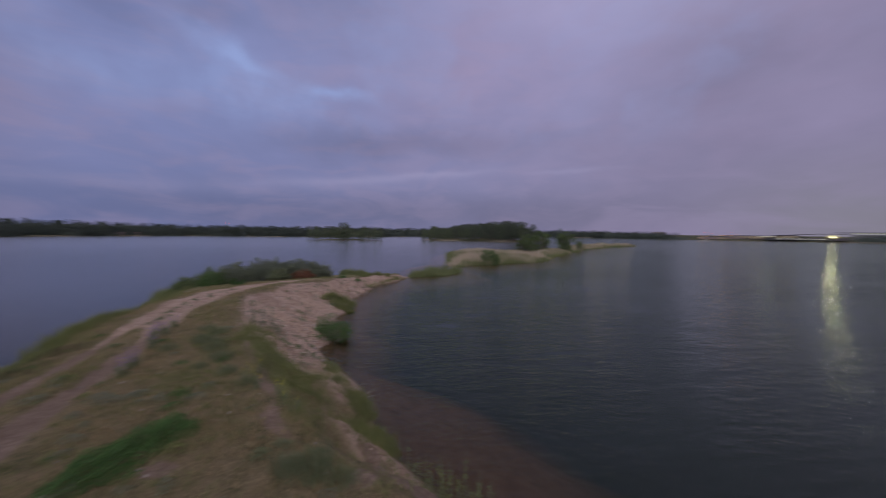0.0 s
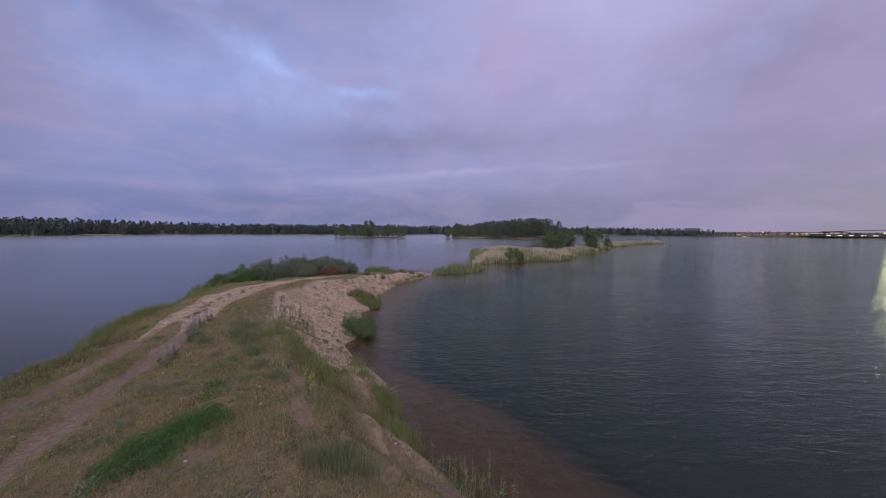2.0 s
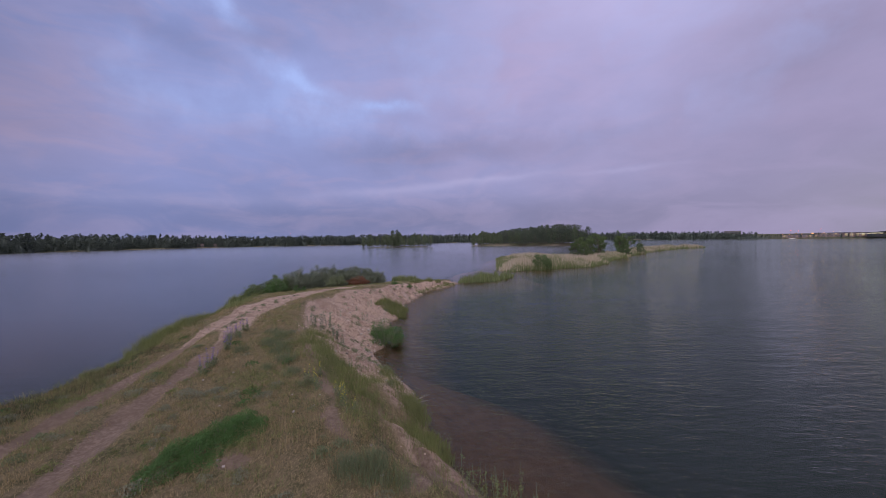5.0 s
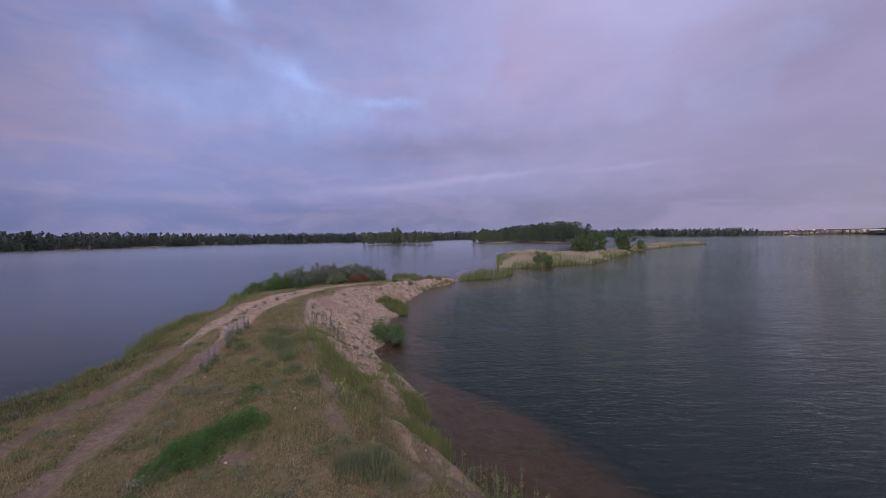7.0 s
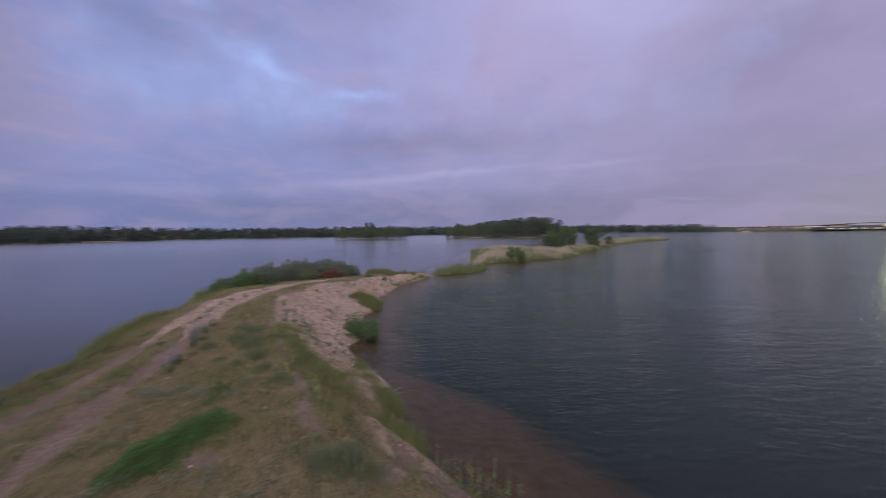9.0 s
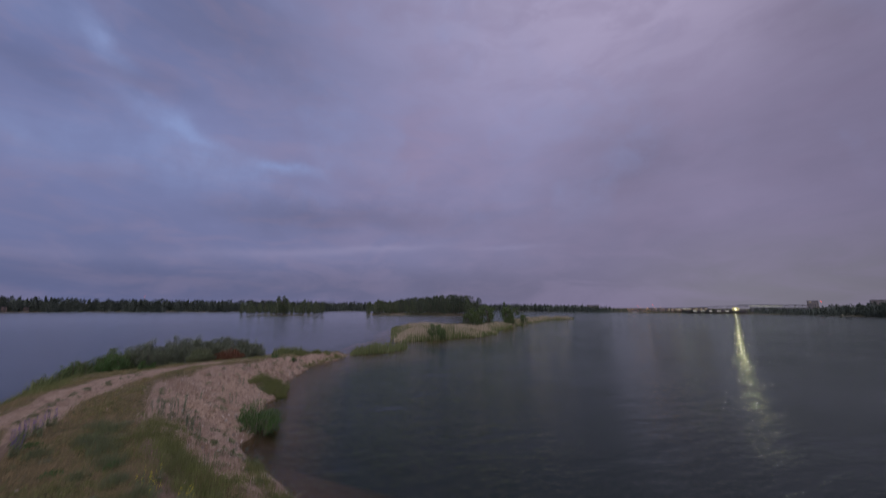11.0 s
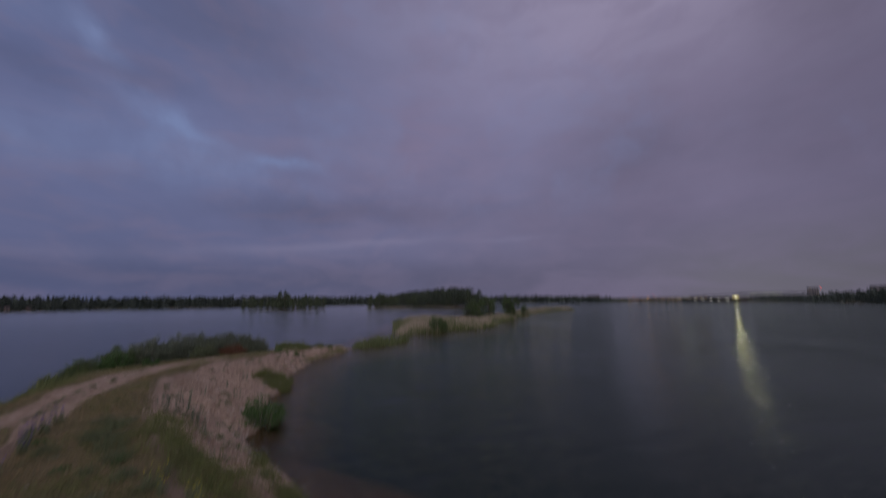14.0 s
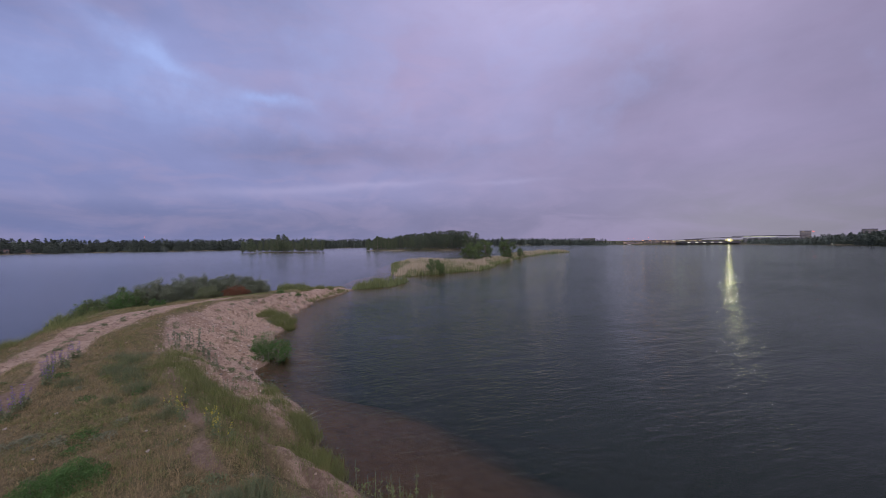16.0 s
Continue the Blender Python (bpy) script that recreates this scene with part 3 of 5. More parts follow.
def tree_meshes(seed, height, radius, start, leaf, count, leaves, bark, pine=False, stems=1):
    """Trunk with limbs, and crown, as two meshes."""
    rng = np.random.default_rng(seed)
    lots, centres, spreads = [], [], []
    for s in range(stems):
        foot = Vector((rng.normal() * 0.12 * (stems - 1), rng.normal() * 0.12 * (stems - 1), -0.15))
        lean = Vector((rng.normal() * 0.05 * stems, rng.normal() * 0.05 * stems, 1))
        hgt = height * (1 - 0.25 * rng.random() * (s > 0))
        r0 = height * 0.016 + 0.02
        pts = [foot + lean * hgt * k / 6 + Vector((rng.normal(), rng.normal(), 0)) * 0.012 * hgt * (k > 0) for k in range(7)]
        lots.append(tube(pts, [r0 * (1 - 0.14 * k) for k in range(7)]))
        limbs = 11 if not pine else 14
        for k in range(limbs):
            t = start + (0.97 - start) * (k + rng.random()) / limbs
            root = pts[min(int(t * 6), 5)].lerp(pts[min(int(t * 6) + 1, 6)], t * 6 - int(t * 6))
            w = rng.random() * 2 * math.pi
            shape = (1 - (t - start) / (1 - start)) if pine else math.sin(math.pi * (0.18 + 0.74 * (t - start) / (1 - start)))
            reach = radius * (0.35 + 0.65 * shape) * (0.65 + 0.6 * rng.random())
            rise = (0.25 if pine else 0.55) * reach * (0.5 + rng.random())
            end = root + Vector((math.cos(w) * reach, math.sin(w) * reach, rise))
            half = root.lerp(end, 0.5) + Vector((0, 0, -0.06 * reach))
            lots.append(tube([root, half, end], [r0 * 0.35, r0 * 0.22, r0 * 0.08], 4))
            for f, q in ((0.55, 0.30), (0.85, 0.34), (1.05, 0.26)):
                c = root.lerp(end, f)
                centres.append(tuple(c + Vector(rng.normal(size=3)) * 0.08 * radius))
                spreads.append(radius * q * (0.7 + 0.7 * rng.random()))
        centres.append(tuple(pts[6])), spreads.append(radius * 0.30)
        centres.append(tuple(pts[5])), spreads.append(radius * 0.38)
    if stems > 1:
        v, f = leaf_cloud(rng, centres, spreads, count, leaf)
    else:
        v, f = crown_of(rng, start * height, height * 1.02, radius * (1.15 if pine else 1.05), count, leaf, pine and seed % 4 == 0)
    v[:, 2] = np.maximum(v[:, 2], 0.03)
    bv, bf = merge(lots)
    return mesh_of("trunk", bv, bf, bark, True), fast_mesh("crown", v, f, leaves)


def plant_tree(name, meshes, label, category, at, size, turn, group=""):
    ob = thing(name, label, category, at, group, turn, size)
    part("trunk", meshes[0], ob)
    part("crown", meshes[1], ob)
    return ob


def crown_of(r, low, high, radius, count, leaf, spire):
    """Leaves filling a lobed crown between two heights: a spire, or a dome."""
    t = r.random(count) ** 0.9
    a = r.random(count) * 2 * math.pi
    reach = (1 - t) ** 0.75 + 0.06 if spire else np.sin(math.pi * (0.12 + 0.84 * t)) ** 0.65
    lobes = 1 + 0.28 * np.sin(3 * a + 9 * t + r.random() * 6) + 0.22 * np.sin(5 * a - 17 * t + r.random() * 6)
    q = radius * reach * lobes * r.random(count) ** 0.42
    sway = 0.25 * radius * np.sin(4 * t + r.random() * 6)
    mid_ = np.column_stack([np.cos(a) * q + sway, np.sin(a) * q, low + (high - low) * t + r.normal(size=count) * 0.05 * radius])
    u = r.normal(size=(count, 3))
    u /= np.linalg.norm(u, axis=1)[:, None]
    w = np.cross(u, r.normal(size=(count, 3)))
    w /= np.linalg.norm(w, axis=1)[:, None]
    s = leaf * (0.5 + r.random(count))[:, None]
    return np.stack([mid_ - u * s, mid_ + w * s * 0.5, mid_ + u * s, mid_ - w * s * 0.5], 1).reshape(-1, 3), np.arange(count * 4).reshape(-1, 4)


rng = np.random.default_rng(11)
PINES = [tree_meshes(20 + i, 13, 2.6 + 0.3 * i, 0.10, 0.34, 1000, M_PINE, M_BARK, True) for i in range(4)]
BIRCHES = [tree_meshes(30 + i, 11.5, 1.8 + 0.3 * i, 0.05, 0.30, 1000, M_BIRCHLEAF, M_BIRCH if i == 0 else M_BARK) for i in range(4)]
ALDERS = [tree_meshes(40 + i, 8.4, 1.5 + 0.2 * i, 0.08, 0.17, 3400, M_ALDER, M_BARK, False, 3) for i in range(3)]


def scatter(poly, count, gap, margin):
    """Spots inside an outline, kept apart."""
    xs, ys = [p[0] for p in poly], [p[1] for p in poly]
    out = []
    for _ in range(count * 60):
        x, y = rng.uniform(min(xs), max(xs)), rng.uniform(min(ys), max(ys))
        if inside(poly, np.array([x]), np.array([y]))[0] > margin and all(math.hypot(x - a, y - b) > gap for a, b in out):
            out.append((x, y))
            if len(out) == count:
                break
    return out


for i, (x, y) in enumerate(scatter(WOOD, 190, 3.3, 2.0)):
    front = y < 262 - 0.12 * (x - 40)
    m = BIRCHES[i % 4] if (i % 3 == 0 or x < 45) else PINES[i % 4]
    tall = np.interp(x, [20, 34, 45, 62, 90, 104, 114], [0.72, 0.80, 0.66, 0.86, 1.02, 0.78, 0.62])
    plant_tree("birch_tree" if m in BIRCHES else "pine_tree", m,
               "slender birch in leaf at the edge of a lakeside wood" if m in BIRCHES else "dark green pine in a lakeside wood",
               "tree", on_ground(x, y), tall * rng.uniform(0.85, 1.12), rng.uniform(0, 360), "trees of the lakeside wood")
for i, (x, y) in enumerate(scatter(ISLE, 46, 3.0, 1.5)):
    tall = 0.38 + 0.28 * rng.random()
    plant_tree("birch_tree", BIRCHES[i % 4], "small birch on a low wooded island", "tree", on_ground(x, y), tall * 1.15, rng.uniform(0, 360), "trees of the island")
for x, tall in ((-36.8, 1.02), (-33.4, 1.04), (-31.8, 0.9), (-20.5, 0.85), (-13.0, 0.8)):
    plant_tree("birch_tree", BIRCHES[int(-x) % 4], "tall birch standing over a low wooded island", "tree", on_ground(x, 262), tall, rng.uniform(0, 360), "trees of the island")

for x, y, s, k in ((32.6, 87, 0.80, 0), (34.2, 89, 0.88, 1), (36.0, 88, 0.92, 2), (38.2, 92, 0.95, 0), (39.8, 90, 1.0, 1), (41.4, 94, 0.95, 2), (34.0, 85.5, 0.66, 1),
                   (49.6, 99, 1.0, 2), (51.0, 101, 1.05, 0), (51.8, 99.5, 0.9, 1), (60.5, 110, 0.50, 1), (62.0, 112, 0.62, 0), (57.5, 110, 0.36, 2), (64.5, 114, 0.35, 1)):
    plant_tree("alder_tree", ALDERS[k], "round green alder growing out of the reed belt", "tree", on_ground(x, y), s * 0.74, rng.uniform(0, 360), "trees of the reed belt")

# far woods: thousands of crowns too far off to count
def far_woods():
    protos = []
    for i in range(8):
        r = np.random.default_rng(60 + i)
        protos.append(crown_of(r, 0.6, 12.6 - 0.5 * (i % 3), 2.1 + 0.22 * (i % 4), 220, 0.54, i % 2 == 0))
    vs, fs, base = [], [], 0
    for k in range(2400):
        a = -84 + 176 * ((k * 0.6180339) % 1.0)
        depth_ = rng.uniform(3, 13) if k % 2 else rng.uniform(10, 60)
        d = float(shore_distance(a)) + 6 * math.sin(a * 0.9) + 3 * math.sin(a * 2.7) + depth_
        if 57.3 < a < 62.6:
            hgt = 0.56 if depth_ < 40 else 0.5
        elif 41.5 < a <= 57.3:
            if not (rng.random() < (0.6 if a < 44 else 0.34)):
                continue
            hgt = 0.45
        else:
            hgt = float(np.interp(a, [-84, -58, -45, -36, -26, -18, 0, 10, 30, 38, 42, 62, 64, 68, 92], [1.0, 1.02, 1.02, 0.98, 0.86, 0.90, 0.95, 1.0, 1.02, 0.82, 0.6, 0.62, 0.75, 0.95, 1.0]))
        x, y = d * math.sin(radians(a)), d * math.cos(radians(a))
        v, f = protos[rng.integers(0, 8)]
        s = hgt * rng.uniform(0.74, 1.14)
        if depth_ < 12 and rng.random() < 0.5:
            s *= rng.uniform(0.35, 0.8)
        w = rng.random() * 6.28
        q = np.stack([v[:, 0] * math.cos(w) - v[:, 1] * math.sin(w), v[:, 0] * math.sin(w) + v[:, 1] * math.cos(w), v[:, 2] - 0.8], 1) * np.array([s * 1.1, s * 1.1, s])
        q += np.array(on_ground(x, y))
        vs.append(q), fs.append(f + base)
        base += len(v)
    # the shaded inside of the wood: a lumpy mass of boughs behind the front trees
    for row, (back, share) in enumerate(((9.0, 0.52), (26.0, 0.78))):
        aa = np.arange(-84.0, 92.0, 0.16)
        dd = shore_distance(aa) + 6 * np.sin(aa * 0.9) + 3 * np.sin(aa * 2.7) + back + rng.normal(size=len(aa)) * 1.5
        hh = np.interp(aa, [-84, -58, -36, -26, 0, 30, 38, 41, 43, 57, 58, 62, 64, 68, 92], [1.0, 1.02, 0.98, 0.86, 0.95, 1.02, 0.8, 0.3, 0.0, 0.0, 0.45, 0.5, 0.75, 0.95, 1.0])
        hh = 12.0 * share * hh * (0.82 + 0.3 * rng.random(len(aa)))
        px, py = dd * np.sin(np.radians(aa)), dd * np.cos(np.radians(aa))
        low_ = land(px, py) - 0.3
        rows_ = [np.column_stack([px * (1 + k * 0.004), py * (1 + k * 0.004), low_ + hh * q]) for k, q in ((0, 0.0), (1, 0.45), (2, 0.8), (5, 1.0))]
        n = len(aa)
        i = np.arange(n - 1)
        for k in range(3):
            fs.append(np.stack([i + k * n, i + 1 + k * n, i + 1 + (k + 1) * n, i + (k + 1) * n], 1)[hh[:-1] > 0.6] + base)
        vs.append(np.concatenate(rows_))
        base += 4 * n
    return fast_mesh("far_woods", np.concatenate(vs), np.concatenate(fs), M_FAR)


tagged(new("far_woods", far_woods()), "dark forest along the far shore of the lake", "forest", kind="stuff")

# ---- reeds ----


def patches(x, y, k, shift=0.0):
    return 0.5 + 0.5 * np.sin(k * x + 1.7 * np.sin(k * 0.8 * y + shift)) * np.sin(k * 0.9 * y + 1.3 * np.sin(k * 0.7 * x + 2 * shift))


def reed_field(count, keep, height, width, ragged=2.4):
    pts = []
    while len(pts) < count:
        n = count * 3
        x, y = rng.uniform(1, 122, n), rng.uniform(42, 182, n)
        w = np.clip(55 / y, 0, 1) ** 1.6          # thinner with distance
        ok = (inside(REEDS, x, y) > 0.1 + ragged * patches(x, y, 0.55, 0.7) ** 2) & (rng.random(n) < np.maximum(w, 0.18)) & keep(x, y) & ~((x < 10.6) & (y > 46.6 + 0.45 * x) & (y < 59.5)) & ~((y >= 59.5) & (x < 0.148 * y + 2.2 * patches(x, y, 0.8, 2.0) * rng.random(n)))
        pts += list(zip(x[ok], y[ok]))
    p = np.array(pts[:count])
    z = np.maximum(land(p[:, 0], p[:, 1]), -0.1)
    rim = np.clip(0.45 + inside(REEDS, p[:, 0], p[:, 1]) / 6, 0, 1)
    h = height(p[:, 0], p[:, 1]) * (0.6 + 0.5 * rng.random(count)) * rim * (0.75 + 0.4 * patches(p[:, 0], p[:, 1], 0.4))
    return blades(rng, np.column_stack([p, z]), h, width * np.clip(p[:, 1] / 55, 0.9, 2.6), 0.12)


def tall_green(x, y):
    return np.where((x < 11) & (y < 57), 1.45 * (0.6 + 0.8 * patches(x, y, 1.9, 0.4)), np.where(x < 0.19 * y, 1.35, 1.75)) * (0.75 + 0.5 * patches(x, y, 0.9))


def front_edge(x, y):
    """Near the water that faces the spit the reeds are still green."""
    return (inside(REEDS, x, y) < 1.2 + 2.8 * patches(x, y, 0.33, 1.9)) | ((x < 11) & (y < 57)) | (np.sin(x * 0.21 + y * 0.13) > 0.78)


v, f = reed_field(34000, lambda x, y: (x > 0.145 * y + 0.2 + 4.5 * rng.random(len(x)) ** 1.6) & (y > 57), lambda x, y: np.interp(y, [58, 75, 150], [1.75, 1.7, 1.9]) * np.clip((x - 0.145 * y + 2) / 7, 0.45, 1), 0.033)
tagged(new("dry_reeds", fast_mesh("dry_reeds", v, f, M_STRAW)), "pale straw-coloured reed belt along a low spit", "reeds", kind="stuff")
v, f = reed_field(22000, front_edge, tall_green, 0.026, 0.7)
tagged(new("green_reeds", fast_mesh("green_reeds", v, f, M_REED)), "fresh green reeds standing in shallow water", "reeds", kind="stuff")

# ---- grass of the spit ----


def sown(count, x0, x1, y0, y1, chance):
    pts = np.zeros((0, 2))
    while len(pts) < count:
        x, y = rng.uniform(x0, x1, count * 2), rng.uniform(y0, y1, count * 2)
        ok = rng.random(count * 2) < chance(x, y)
        pts = np.concatenate([pts, np.column_stack([x, y])[ok]])
    pts = pts[:count]
    return np.column_stack([pts, land(pts[:, 0], pts[:, 1]) - 0.01])


def clumped(count, each, spread_, x0, x1, y0, y1, chance):
    """Spots in small clumps, so that the turf is uneven."""
    p = np.repeat(sown(count // each, x0, x1, y0, y1, chance)[:, :2], each, 0)
    p = p + rng.normal(size=p.shape) * spread_ * np.repeat(rng.uniform(0.4, 1.5, count // each), each)[:, None]
    return np.column_stack([p, land(p[:, 0], p[:, 1]) - 0.01])


def turf(x, y):
    """Where grass grows: not in the ruts, on slipped earth or in water."""
    z = land(x, y)
    s = (x - crest_right(y)) / np.maximum(shore_right(y) - crest_right(y), 0.3)
    open_ = np.clip(1 - 1.25 * track_mask(x, y) - 0.9 * bare_mask(x, y), 0.0, 1)
    slope = np.where(s > 0.0, np.interp(y, [5, 9, 12, 14.5, 45], [0.10, 0.2, 0.16, 0.06, 0.05]), 1.0)
    near = np.interp(y, [-4, 3, 5, 12, 20, 45], [0.2, 0.4, 1.0, 0.8, 0.45, 0.3])
    return open_ * slope * near * (z > 0.05)


v, f = blades(rng, b := clumped(165000, 10, 0.055, -14, 4, -2.0, 30, lambda x, y: turf(x, y) * (0.30 + 0.70 * patches(x, y, 1.1))),
              (0.025 + 0.10 * rng.random(len(b)) ** 2.0) * np.repeat(rng.uniform(0.6, 1.4, len(b) // 10), 10), np.full(len(b), 0.0027), 1.1)
tagged(new("dry_grass", fast_mesh("dry_grass", v, f, M_DRY)), "short dry yellow-brown grass covering the spit", "grass", kind="stuff")
v, f = blades(rng, b := clumped(132000, 12, 0.060, -15, 4, -2.0, 44, lambda x, y: turf(x, y) * (0.06 + patches(x, y, 1.3, 1.3) ** 1.5)),
              (0.025 + 0.11 * rng.random(len(b)) ** 1.8) * np.repeat(rng.uniform(0.55, 1.5, len(b) // 12), 12), np.full(len(b), 0.0034), 0.9)
tagged(new("green_grass", fast_mesh("green_grass", v, f, M_GREEN)), "tufts of green grass among the dry grass", "grass", kind="stuff")


v, f = blades(rng, b := sown(3000, -12, 2, 4.5, 22, lambda x, y: turf(x, y) * patches(x, y, 0.7, 2.2) ** 3), 0.14 + 0.18 * rng.random(len(b)), np.full(len(b), 0.003), 0.6)
tagged(new("dry_stalks", fast_mesh("dry_stalks", v, f, M_DRY)), "thin bleached grass stalks standing over the turf", "grass", kind="stuff")


def verge(x, y):
    """Long grass on the brow of both banks."""
    l = np.exp(-((x - bank_left(y) + 0.5) / 0.8) ** 2) * np.interp(y, [5, 12, 16, 22, 26, 30], [0.15, 0.2, 0.35, 0.45, 0.35, 0.2]) * (0.2 + 0.8 * patches(x, y, 1.2, 0.3))
    s = (x - crest_right(y)) / np.maximum(shore_right(y) - crest_right(y), 0.3)
    r = np.exp(-((s - 0.62) / 0.3) ** 2) * np.interp(y, [5, 7, 9, 12, 13, 14], [0.08, 0.2, 0.75, 0.7, 0.3, 0]) * patches(x, y, 2.1, 0.4) ** 2.5
    c = np.exp(-((s - 0.05) / 0.14) ** 2) * np.interp(y, [7, 8.5, 13, 15, 16], [0, 0.8, 0.9, 0.2, 0]) * patches(x, y, 1.6, 2.0)
    for line, w in ((np.interp(y, [7.5, 9.3, 10.7, 12.0, 13.6, 15.8], [-0.3, -1.7, -2.7, -3.5, -4.7, -5.6]), 0.42), (np.interp(y, [7.9, 9.0, 10.4, 12.3, 13.2], [-0.30, -0.62, -1.0, -1.62, -2.2]), 0.24)):
        c = c + 0.9 * np.exp(-((x - line) / w) ** 2) * np.interp(y, [7.8, 9.0, 14.5, 16], [0, 1, 0.8, 0]) * (0.25 + 0.75 * patches(x, y, 2.3, 1.1))
    e = np.exp(-((s - 0.9) / 0.12) ** 2) * np.interp(y, [34, 36, 42, 44], [0, 0.5, 0.6, 0.2])
    return np.clip(l + r + c + e, 0, 1) * np.clip(1 - 0.9 * bare_mask(x, y), 0, 1) * (land(x, y) > 0.0)


# dark verge herbs; their tone also carries lens falloff at the left edge
v, f = blades(rng, b := clumped(24000, 12, 0.09, -14, -8, 3, 14, lambda x, y: np.clip((track_left(y) - 0.55 - x) / 0.5, 0, 1) * (land(x, y) > 0.2) * (0.25 + 0.75 * patches(x, y, 1.7, 0.9))),
              0.04 + 0.20 * rng.random(len(b)) ** 1.8, np.full(len(b), 0.004), 0.8)
tagged(new("rank_herbs", fast_mesh("rank_herbs", v, f, M_MUGDARK)), "dark rank herbs and grass on the brow of the bank", "grass", kind="stuff")
v, f = blades(rng, b := clumped(45000, 15, 0.085, -17, 3, 5, 44, verge), 0.08 + 0.30 * rng.random(len(b)) ** 1.6, np.full(len(b), 0.0032), 0.6)
tagged(new("long_grass", fast_mesh("long_grass", v, f, M_GREEN)), "long green grass on the brow of the banks", "grass", kind="stuff")

# ---- shrubs and herbs ----


def shrub_meshes(seed, wide, deep, high, leaf, count, leaves, stems=16, shoot=0.24):
    """Many stems from the ground and a dense cover of leaves with an uneven top."""
    r = np.random.default_rng(seed)
    lots, centres, spreads = [], [], []
    for k in range(stems):
        x, y = r.uniform(-1, 1) * wide * 0.42, r.uniform(-1, 1) * deep * 0.42
        edge = max(0.3, 1 - 0.65 * ((2 * x / wide) ** 2 + (2 * y / deep) ** 2))
        h = high * edge * r.uniform(0.65, 1.08)
        top = Vector((x * 1.15 + r.normal() * 0.06 * wide, y * 1.15 + r.normal() * 0.06 * deep, h))
        root = Vector((x * 0.8, y * 0.8, -0.08))
        half = root.lerp(top, 0.5) + Vector((r.normal(), r.normal(), 0)) * 0.04 * high
        lots.append(tube([root, half, top], [0.012 + high * 0.006, 0.008 + high * 0.004, 0.004], 5))
        for t in (0.3, 0.5, 0.68, 0.82, 0.93):
            centres.append(tuple(root.lerp(top, t) + Vector(r.normal(size=3)) * 0.05 * high))
            spreads.append(shoot * high * (1.15 - 0.55 * t))
    v, f = leaf_cloud(r, centres, spreads, count, leaf, 0.7)
    v[:, 2] = np.maximum(v[:, 2], 0.01)
    bv, bf = merge(lots)
    return mesh_of("stem", bv, bf, M_BARK, True), fast_mesh("foliage", v, f, leaves)


def carpet_meshes(seed, wide, deep, high, leaf, count, leaves):
    """A low patch of leafy shoots with a ragged outline."""
    r = np.random.default_rng(seed)
    a, q = r.random(count) * 2 * math.pi, r.random(count) ** 0.62
    rim = 1 + 0.18 * np.sin(3 * a + seed) + 0.12 * np.sin(7 * a + 2 * seed) + 0.08 * np.sin(13 * a)
    x, y = np.cos(a) * q * rim * wide / 2, np.sin(a) * q * rim * deep / 2
    dome = (1 - q ** 3) * (0.65 + 0.35 * np.sin(9 * x + seed) * np.sin(11 * y)) + 0.12
    z = high * dome * r.random(count) ** 0.6
    mid_ = np.column_stack([x, y, z])
    u = np.column_stack([r.normal(size=count), r.normal(size=count), np.abs(r.normal(size=count)) * 1.1 + 0.2])
    u /= np.linalg.norm(u, axis=1)[:, None]
    w = np.cross(u, r.normal(size=(count, 3)))
    w /= np.linalg.norm(w, axis=1)[:, None]
    s = leaf * (0.5 + r.random(count))[:, None]
    v = np.stack([mid_ - u * s, mid_ + w * s * 0.35, mid_ + u * s, mid_ - w * s * 0.35], 1).reshape(-1, 3)
    lots = []
    for k in range(0, min(count, 2400), 40):
        lots.append(tube([(x[k], y[k], -0.05), (x[k] * 1.01, y[k], z[k] * 0.5), (x[k] * 1.03, y[k], z[k])], [0.004, 0.003, 0.002], 4))
    bv, bf = merge(lots)
    return mesh_of("stem", bv, bf, M_BARK, True), fast_mesh("foliage", v, np.arange(count * 4).reshape(-1, 4), leaves)


def tussock_mesh(seed, wide, deep, high, count, leaves, blade=0.006):
    """A tuft of long blades fanning out."""
    r = np.random.default_rng(seed)
    a, q = r.random(count) * 2 * math.pi, r.random(count) ** 0.6
    base = np.column_stack([np.cos(a) * q * wide / 2, np.sin(a) * q * deep / 2, np.full(count, -0.05)])
    v, f = blades(r, base, high * (0.4 + 0.6 * r.random(count)) * (1.05 - 0.4 * q), np.full(count, blade), 0.5 if blade < 0.01 else 0.25)
    return fast_mesh("tussock", v, f, leaves)


def plant_shrub(name, meshes, label, at, turn=0.0, size=1.0, group=""):
    ob = thing(name, label, "shrub", at, group, turn, size)
    tagged(part("stem", meshes[0], ob), kind="stuff")
    tagged(part("foliage", meshes[1], ob), kind="stuff")
    return ob


